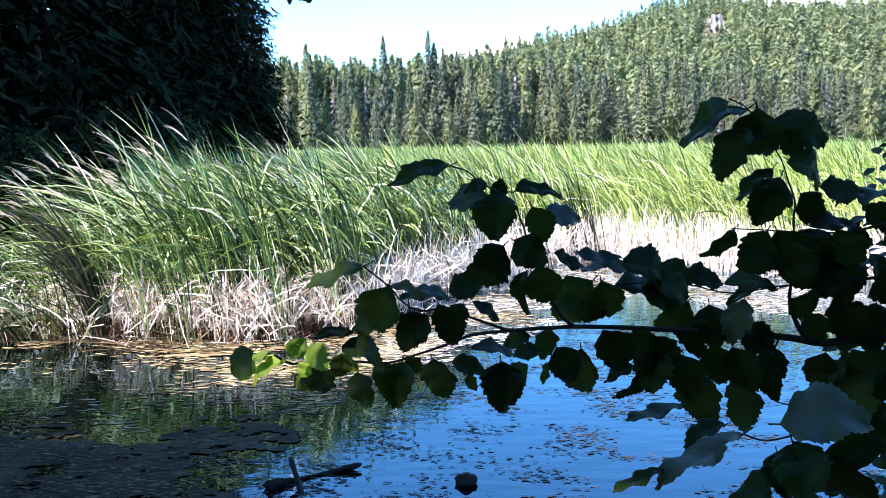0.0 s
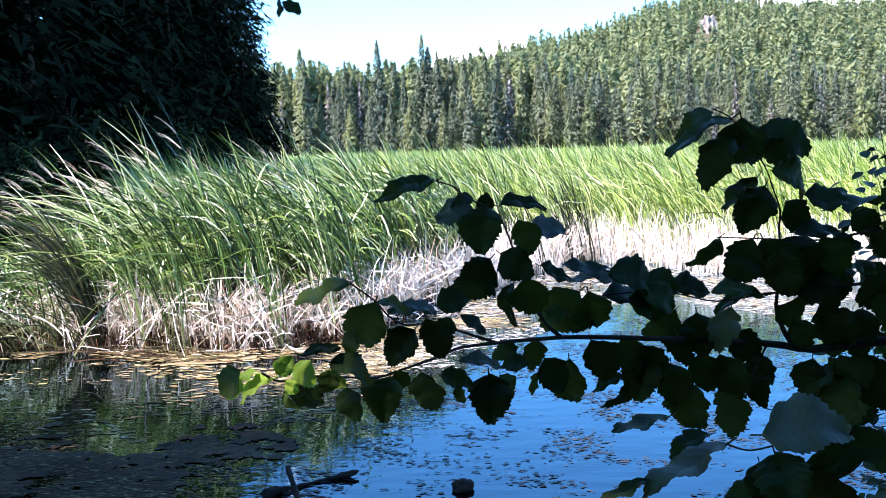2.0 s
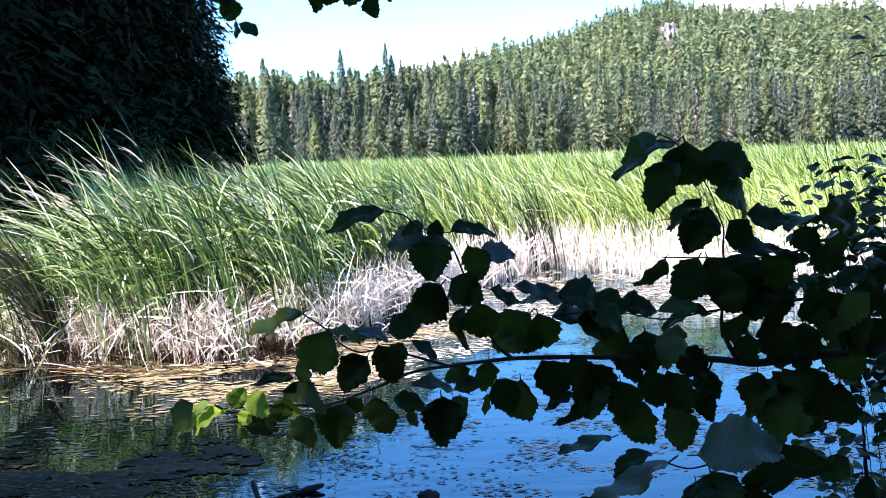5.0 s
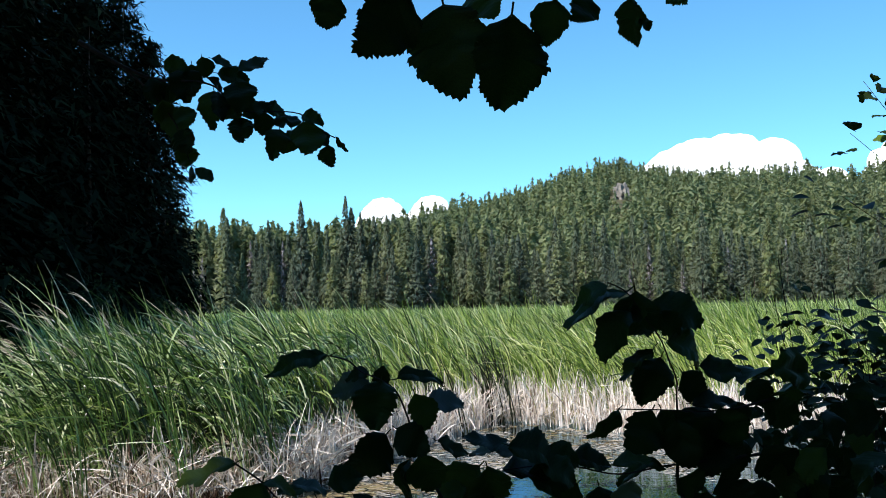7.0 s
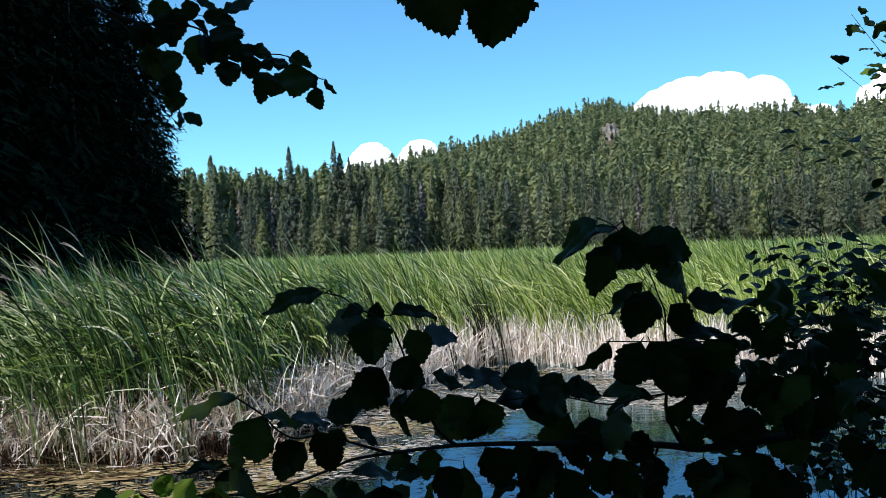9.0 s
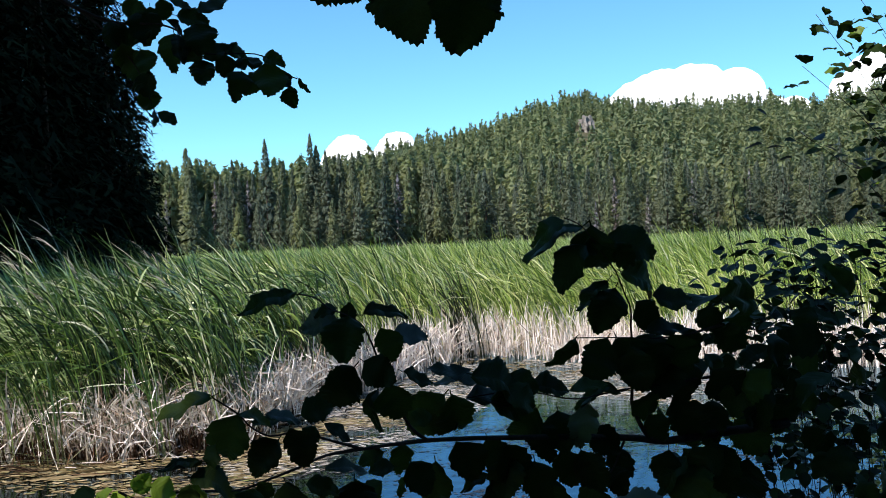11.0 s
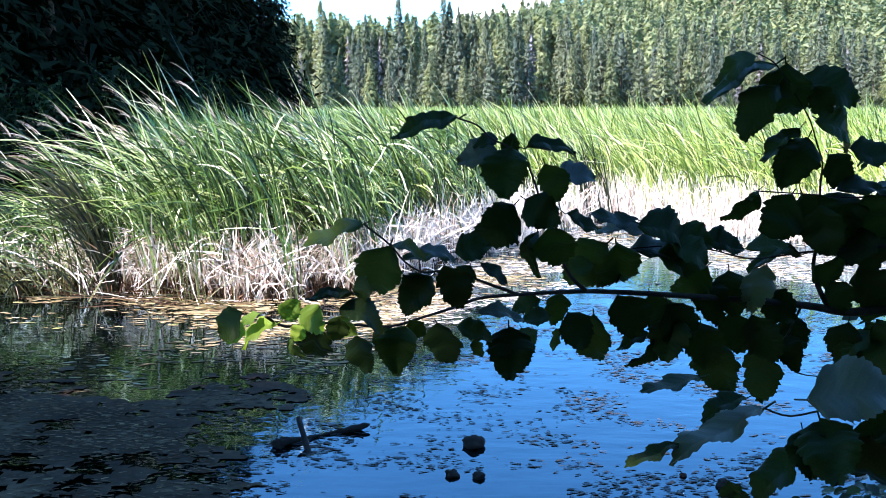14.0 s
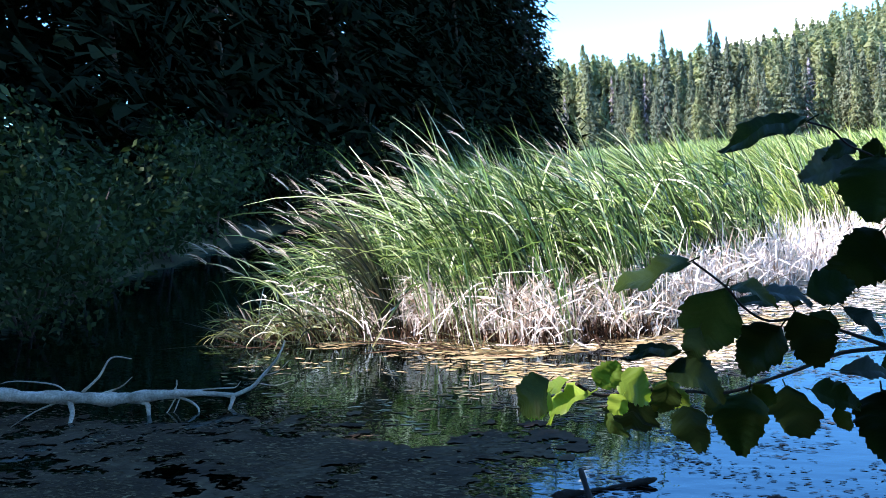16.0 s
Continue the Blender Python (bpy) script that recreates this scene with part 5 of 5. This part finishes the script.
def small_leaves(parent, pool):
    """All the small leaves of a shrub as one mesh of toothless ovals folded at the midrib."""
    shape = np.array(((0, 0, 0), (0.20, 0.16, 0.05), (0.36, 0.42, 0.09), (0.27, 0.75, 0.04), (0, 1.0, -0.08), (-0.27, 0.75, 0.04), (-0.36, 0.42, 0.09), (-0.20, 0.16, 0.05), (0, 0.45, 0.0)))
    v, f = [], []
    for i, (b, way, facing) in enumerate(pool):
        y = np.array(way)
        ln = np.linalg.norm(y)
        y = y / ln
        z = np.array(facing) - y * (np.array(facing) @ y)
        z = z / np.linalg.norm(z)
        v.append(np.array(b) + (shape[:, :1] * np.cross(y, z) + shape[:, 1:2] * y + shape[:, 2:] * z) * ln)
        f += [(9 * i + 8, 9 * i + k, 9 * i + (k + 1) % 8) for k in range(8)]
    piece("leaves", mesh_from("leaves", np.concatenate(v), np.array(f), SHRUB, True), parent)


gg = random.Random(21)
low_leaves = []
sapling = thing("alder_sapling", "slim young alder with sunlit upper leaves beside the pond", "sapling")
base = (1.86, 2.33, float(height(1.86, 2.33)) - 0.05)
top = (1.80, 2.40, 2.33)
leafy_shoot(sapling, [base, (1.85, 2.34, 0.7), (1.85, 2.35, 1.3), (1.80, 2.37, 1.9), top], 0.007, 0.0010, 190, 0.047, gg, 0.20, 0.42, SMALL_LEAVES + LIT_YOUNG_LEAVES[:1])
for (ox, oy, oz), (ex, ey, ez), cnt in (((1.82, 2.36, 1.65), (1.51, 2.50, 2.36), 24), ((1.80, 2.37, 1.7), (1.44, 2.46, 2.20), 8), ((1.80, 2.37, 1.9), (1.64, 2.50, 2.42), 20), ((1.78, 2.4, 1.6), (1.40, 2.45, 2.02), 10), ((1.83, 2.35, 1.5), (1.62, 2.40, 1.98), 22), ((1.82, 2.36, 1.75), (2.02, 2.30, 2.22), 26), ((1.84, 2.35, 1.45), (2.1, 2.3, 1.9), 24),
                                       ((1.82, 2.36, 1.8), (1.72, 2.5, 2.3), 22), ((1.84, 2.34, 1.3), (1.66, 2.3, 1.75), 20), ((1.83, 2.36, 1.6), (1.95, 2.2, 2.0), 24), ((1.84, 2.36, 1.3), (2.05, 2.3, 1.7), 26), ((1.84, 2.36, 1.35), (1.7, 2.45, 1.95), 26), ((1.82, 2.36, 1.9), (1.9, 2.4, 2.35), 16)):
    mid = ((ox + ex) / 2 + 0.02, (oy + ey) / 2, (oz + ez) / 2 + 0.04)
    if ez > 2.1:
        leafy_shoot(sapling, [(ox, oy, oz), mid, (ex, ey, ez)], 0.0032, 0.0008, cnt + 16, 0.046, gg, 0.07, 0.15, SMALL_LEAVES + LIT_YOUNG_LEAVES[2:3])
    else:
        leafy_shoot(sapling, [(ox, oy, oz), mid, (ex, ey, ez)], 0.0032, 0.0008, 2 * cnt + 32, 0.050, gg, 0.13, 0.1, pool=low_leaves)
small_leaves(sapling, low_leaves)

for k, (cx, cy, wide, lo, hi) in enumerate(((1.27, 2.30, 0.20, 1.55, 1.86), (1.42, 2.42, 0.20, 1.5, 1.82), (1.62, 2.45, 0.22, 1.4, 1.8), (1.58, 2.25, 0.26, 1.30, 1.76), (1.95, 2.35, 0.28, 1.2, 1.75), (1.45, 2.05, 0.30, 0.7, 1.30), (1.8, 2.0, 0.30, 0.8, 1.35), (1.2, 2.15, 0.22, 0.8, 1.4))):
    shrub = thing("alder_shrub", "dense shaded shrub with small dark leaves at the water's edge", "shrub", "shrubs by the water")
    pool = []
    for i in range(11 if lo >= 1.4 else 8):
        bx, by = cx + 0.12 + gg.uniform(-0.12, 0.12), cy + gg.uniform(-0.15, 0.15)
        ex, ey, ez = cx + gg.uniform(-wide, wide), cy + gg.uniform(-wide, wide), gg.uniform(lo, hi)
        leafy_shoot(shrub, [(bx, by, float(height(bx, by)) - 0.04), ((bx + ex) / 2, by, 0.55 * ez), (ex, ey, ez)], 0.003, 0.0008, 31 if lo >= 1.2 else 56, 0.045, gg, 0.11, 0.62 if lo >= 1.4 else 0.35 if lo >= 1.2 else 0.12, pool=pool)
    small_leaves(shrub, pool)
bare = thing("bare_shoots", "thin dark shoots with a few small leaves", "shrub", "shrubs by the water")
for i, (ox, oy, oz) in enumerate(((1.12, 2.3, 1.74), (1.05, 2.25, 1.5), (1.16, 2.35, 1.84), (1.0, 2.3, 1.62))):
    leafy_shoot(bare, [(1.3, 2.3, float(height(1.3, 2.3))), (1.22, 2.3, 1.1), (ox, oy, oz)], 0.004, 0.001, 10, 0.034, gg, 0.04, 0.55)

g3 = random.Random(8)
for i in range(9):   # low plants that hang over the edge of the pond
    bx, by = 1.62 + 0.20 * i + g3.uniform(-0.1, 0.1), 2.75 + 0.20 * i + g3.uniform(-0.2, 0.2)
    low = thing("shore_plant", "low leafy plant in shade at the pond's edge", "plant", "plants at the water's edge")
    pool = []
    for j in range(6):
        ex, ey = bx + g3.uniform(-0.25, 0.35), by + g3.uniform(-0.2, 0.6)
        leafy_shoot(low, [(bx, by, float(height(bx, by)) - 0.03), ((bx + ex) / 2, (by + ey) / 2, 0.34), (ex, ey, g3.uniform(0.06, 0.5))], 0.004, 0.001, 95, 0.055, g3, 0.15, 0.1, pool=pool)
    small_leaves(low, pool)


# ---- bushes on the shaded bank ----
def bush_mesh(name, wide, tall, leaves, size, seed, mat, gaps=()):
    """A leafy crown; gaps are rows (point, radius): openings cut along the sun's way so that it reaches the point."""
    q = np.random.default_rng(seed)
    u = q.normal(0, 1, (leaves, 3))
    u /= np.linalg.norm(u, axis=1)[:, None]
    lobes = q.normal(0, 0.35, (7, 3))
    c = lobes[q.integers(0, 7, leaves)] + u * q.uniform(0.25, 0.6, leaves)[:, None]
    c *= np.array((wide, wide, tall * 0.55))
    c[:, 2] = np.abs(c[:, 2] + tall * 0.5)
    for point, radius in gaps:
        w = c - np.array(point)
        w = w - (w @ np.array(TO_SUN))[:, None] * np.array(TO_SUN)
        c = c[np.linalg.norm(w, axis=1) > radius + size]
    leaves = len(c)
    a = q.normal(0, 1, (leaves, 3)) * size
    b = np.cross(a, q.normal(0, 1, (leaves, 3)))
    b = b / (np.linalg.norm(b, axis=1)[:, None] + 1e-6) * size * 0.5
    v = np.stack([c, c + a * 0.5 + b, c + a, c + a * 0.5 - b], 1).reshape(-1, 3)
    k = np.arange(leaves)[:, None] * 4
    return mesh_from(name, v, np.concatenate([k, k + 1, k + 2, k + 3], 1), mat)


proto = thing("bank_bush", "dark leafy bush on the shaded bank", "bush", "bushes on the bank")
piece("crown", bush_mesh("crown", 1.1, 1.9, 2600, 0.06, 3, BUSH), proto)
for i in range(4):
    piece("branch", tube("branch", smooth_line([(0.1 * i - 0.2, 0, -0.1), (0.25 * math.cos(i * 1.7), 0.25 * math.sin(i * 1.7), 0.7), (0.6 * math.cos(i * 1.7), 0.6 * math.sin(i * 1.7), 1.5)]), taper(9, 0.025, 0.006), BARK, 6), proto)
BUSH_SPOTS = ((-7.6, 8.6, 1.0), (-8.6, 10.5, 1.2), (-9.6, 12.6, 1.1), (-7.4, 6.9, 0.9), (-9.0, 7.6, 1.4), (-10.4, 15.5, 1.3), (-11.6, 19, 1.4), (-12.2, 24, 1.5), (-11.5, 30, 1.5), (-10.8, 36, 1.5), (-9.6, 42, 1.3), (-10.2, 9.4, 1.2), (-6.9, 5.2, 0.8), (-11.5, 13, 1.25), (-8.4, 5.0, 1.3))
for i, (x, y, size) in enumerate(BUSH_SPOTS):
    if i == 0:
        proto.location = (x, y, float(height(x, y)))
    else:
        plant_copy(proto, x, y, 71 * i, size, 1.1)

# unseen crowns of shore trees over the camera, placed to shade near water, branch and bank
tree = thing("alder_tree", "unseen alder on the shore, its dense leafy crown set for shade", "tree", "trees over the shore")
piece("trunk", tube("trunk", smooth_line([(0, 0, -0.3), (0.1, 0.05, 2.0), (0.0, 0.2, 4.5), (0.1, 0.1, 7.0)]), taper(13, 0.13, 0.03), BARK, 9, 0.05), tree)
for i in range(6):
    w = i * 1.05
    piece("limb", tube("limb", smooth_line([(0.05, 0.1, 2.8 + 0.5 * i), (0.8 * math.cos(w), 0.8 * math.sin(w), 3.6 + 0.5 * i), (1.8 * math.cos(w), 1.8 * math.sin(w), 4.1 + 0.5 * i)]), taper(9, 0.045, 0.01), BARK, 6), tree)
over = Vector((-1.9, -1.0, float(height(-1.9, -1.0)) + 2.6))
# holes cut in the crown let sun onto the branch tip and sapling
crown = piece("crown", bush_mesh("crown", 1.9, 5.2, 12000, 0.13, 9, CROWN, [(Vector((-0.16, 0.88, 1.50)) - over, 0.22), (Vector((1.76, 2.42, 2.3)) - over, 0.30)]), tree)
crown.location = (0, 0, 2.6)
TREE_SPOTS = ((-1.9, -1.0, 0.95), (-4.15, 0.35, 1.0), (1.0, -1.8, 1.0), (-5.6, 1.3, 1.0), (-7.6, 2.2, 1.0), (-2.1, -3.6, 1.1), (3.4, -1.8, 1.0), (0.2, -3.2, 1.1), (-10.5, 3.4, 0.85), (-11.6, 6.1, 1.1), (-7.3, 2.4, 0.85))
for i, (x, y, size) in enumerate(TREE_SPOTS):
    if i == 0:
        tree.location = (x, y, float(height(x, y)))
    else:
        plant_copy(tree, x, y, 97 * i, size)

# ---- deadwood ----
log = thing("dead_log", "bleached fallen tree with bare branches lying in the water", "log")
trunk_line = smooth_line([(-6.3, 4.75, 0.34), (-5.15, 5.32, 0.24), (-4.86, 5.44, 0.19), (-4.57, 5.55, 0.16), (-4.31, 5.65, 0.125), (-4.1, 5.74, 0.12), (-3.81, 5.85, 0.12), (-3.6, 5.94, 0.09), (-3.51, 5.98, 0.07)])
piece("trunk", tube("trunk", trunk_line, [0.043 + 0.006 * math.sin(1.3 * i) if i < 21 else 0.043 - 0.026 * min(1, (i - 20) / 6) for i in range(len(trunk_line))], DEADWOOD, 9, 0.2), log)
LOG_LIMBS = ((((-3.52, 5.97, 0.07), (-3.39, 6.02, 0.12), (-3.29, 6.07, 0.22), (-3.2, 6.1, 0.32), (-3.14, 6.12, 0.44)), 0.017), (((-3.51, 5.97, 0.06), (-3.50, 5.9, 0.01), (-3.46, 5.75, -0.06)), 0.018),
             (((-4.58, 5.55, 0.15), (-4.52, 5.50, 0.06), (-4.50, 5.40, -0.05)), 0.026), (((-4.16, 5.72, 0.11), (-4.07, 5.73, 0.075), (-4.04, 5.70, 0.01), (-4.03, 5.68, -0.05)), 0.026),
             (((-4.06, 5.76, 0.12), (-3.85, 5.83, 0.09), (-3.71, 5.82, 0.02), (-3.66, 5.7, -0.06)), 0.013), (((-4.49, 5.59, 0.19), (-4.37, 5.63, 0.29), (-4.28, 5.67, 0.42), (-4.15, 5.72, 0.40)), 0.011),
             (((-4.45, 5.6, 0.15), (-4.25, 5.68, 0.2), (-4.16, 5.72, 0.27)), 0.008), (((-3.99, 5.79, 0.12), (-3.89, 5.82, 0.15), (-3.87, 5.83, 0.22)), 0.012))
LOG_TWIGS = ((((-4.57, 5.55, 0.17), (-4.66, 5.52, 0.26), (-4.9, 5.42, 0.31), (-5.0, 5.38, 0.3)), 0.007), (((-4.6, 5.53, 0.15), (-4.77, 5.42, 0.09), (-4.94, 5.3, -0.02)), 0.008), (((-3.9, 5.83, 0.13), (-3.61, 5.93, 0.135), (-3.5, 5.98, 0.13), (-3.46, 6.0, 0.17)), 0.007),
             (((-3.31, 6.06, 0.20), (-3.21, 6.1, 0.22), (-3.13, 6.13, 0.29)), 0.004), (((-3.89, 5.82, 0.09), (-3.93, 5.76, 0.0), (-3.95, 5.7, -0.04)), 0.006), (((-3.86, 5.83, 0.09), (-3.88, 5.77, 0.0), (-3.9, 5.72, -0.04)), 0.005), (((-3.35, 6.04, 0.15), (-3.23, 6.09, 0.12), (-3.1, 6.14, 0.15)), 0.004))
for pts, thick in LOG_LIMBS + LOG_TWIGS:
    line = smooth_line(pts)
    piece("branch", tube("branch", line, taper(len(line), thick, thick * 0.3), DEADWOOD, 7, 0.12), log)

stick = thing("floating_stick", "dark driftwood floating with a stick across it", "driftwood")
piece("driftwood", tube("driftwood", smooth_line([(-0.89, 4.46, -0.01), (-0.865, 4.48, 0.012), (-0.77, 4.55, 0.012), (-0.66, 4.64, 0.004), (-0.53, 4.69, 0.014), (-0.445, 4.72, 0.030)]), [0.02, 0.034, 0.040, 0.036, 0.028, 0.022, 0.017, 0.012, 0.009, 0.008, 0.007, 0.007, 0.008, 0.010, 0.012, 0.015, 0.017, 0.017, 0.014, 0.010, 0.004], WETWOOD, 9, 0.4), stick)
piece("stick", tube("stick", smooth_line([(-0.70, 4.36, -0.03), (-0.755, 4.49, 0.045), (-0.80, 4.60, 0.105)]), taper(9, 0.016, 0.013), WETWOOD, 8, 0.12), stick)


def clod(x, y, size, seed):
    bm = bmesh.new()
    bmesh.ops.create_icosphere(bm, subdivisions=3, radius=size)
    for v in bm.verts:
        k = 1 + 0.4 * noise.noise(v.co * (2.2 / size) * 0.5 + Vector((seed, 0, 0))) + 0.2 * noise.noise(v.co * (6 / size) * 0.5)
        v.co = Vector((v.co.x * k * 1.1, v.co.y * k, v.co.z * k * 0.8))
    me = bpy.data.meshes.new("wood_knot")
    bm.to_mesh(me)
    bm.free()
    me.polygons.foreach_set("use_smooth", [True] * len(me.polygons))
    me.materials.append(WETWOOD)
    ob = tagged(new("wood_knot", me), "dark rotten wood knot breaking the water's surface", "driftwood", "bits of wood in the pond")
    ob.location = (x, y, size * 0.3)
    return ob


clod(0.10, 4.49, 0.05, 1)
clod(-0.005, 4.11, 0.028, 3)
clod(0.115, 4.09, 0.026, 4)
clod(1.215, 4.00, 0.034, 2)
clod(1.06, 4.12, 0.014, 6)


# ---- clouds ----
def cloud(x, y, z, wide, tall, seed):
    """A broad heap of overlapping puffs under a domed top, steeper at one end, its outline softened by noise."""
    q = random.Random(seed)
    bm = bmesh.new()
    for i in range(120):
        u = -0.96 + 1.92 * i / 119
        top = (1 - abs(u) ** (2.2 if u < 0 else 1.5)) * tall
        r = (0.10 + 0.13 * (1 - abs(u))) * wide * q.uniform(0.8, 1.15)
        rz = min(r * 0.75, 0.2 * tall + 0.35 * top)
        deep = q.uniform(0.2, 0.9) if i % 3 else q.uniform(0.96, 1.03)
        m = Matrix.Translation((u * wide, q.uniform(-0.3, 0.3) * wide, top * deep - rz)) @ Matrix.Diagonal((r, r, rz, 1))
        bmesh.ops.create_icosphere(bm, subdivisions=3, radius=1, matrix=m)
    for v in bm.verts:
        v.co += v.normal * 0.02 * wide * (noise.noise(v.co * (9.0 / wide)) + 0.6 * noise.noise(v.co * (26.0 / wide)))
    me = bpy.data.meshes.new("cumulus_cloud")
    bm.to_mesh(me)
    bm.free()
    me.polygons.foreach_set("use_smooth", [True] * len(me.polygons))
    me.materials.append(CLOUD)
    ob = tagged(new("cumulus_cloud", me), "bright white cumulus cloud low over the hills", "cloud", "clouds")
    ob.location = (x, y, z)
    return ob


def cloud_at(az, elev, wide, tall, seed, dist=3800):
    a = radians(az)
    return cloud(dist * math.sin(a), dist * math.cos(a), 1.7 + dist * elev, wide, tall, seed)


cloud_at(22.9, 0.104, 490, 256, 13)
cloud_at(37.0, 0.118, 480, 250, 3)
cloud_at(1.7, 0.088, 120, 118, 4)
cloud_at(4.7, 0.093, 110, 105, 5)
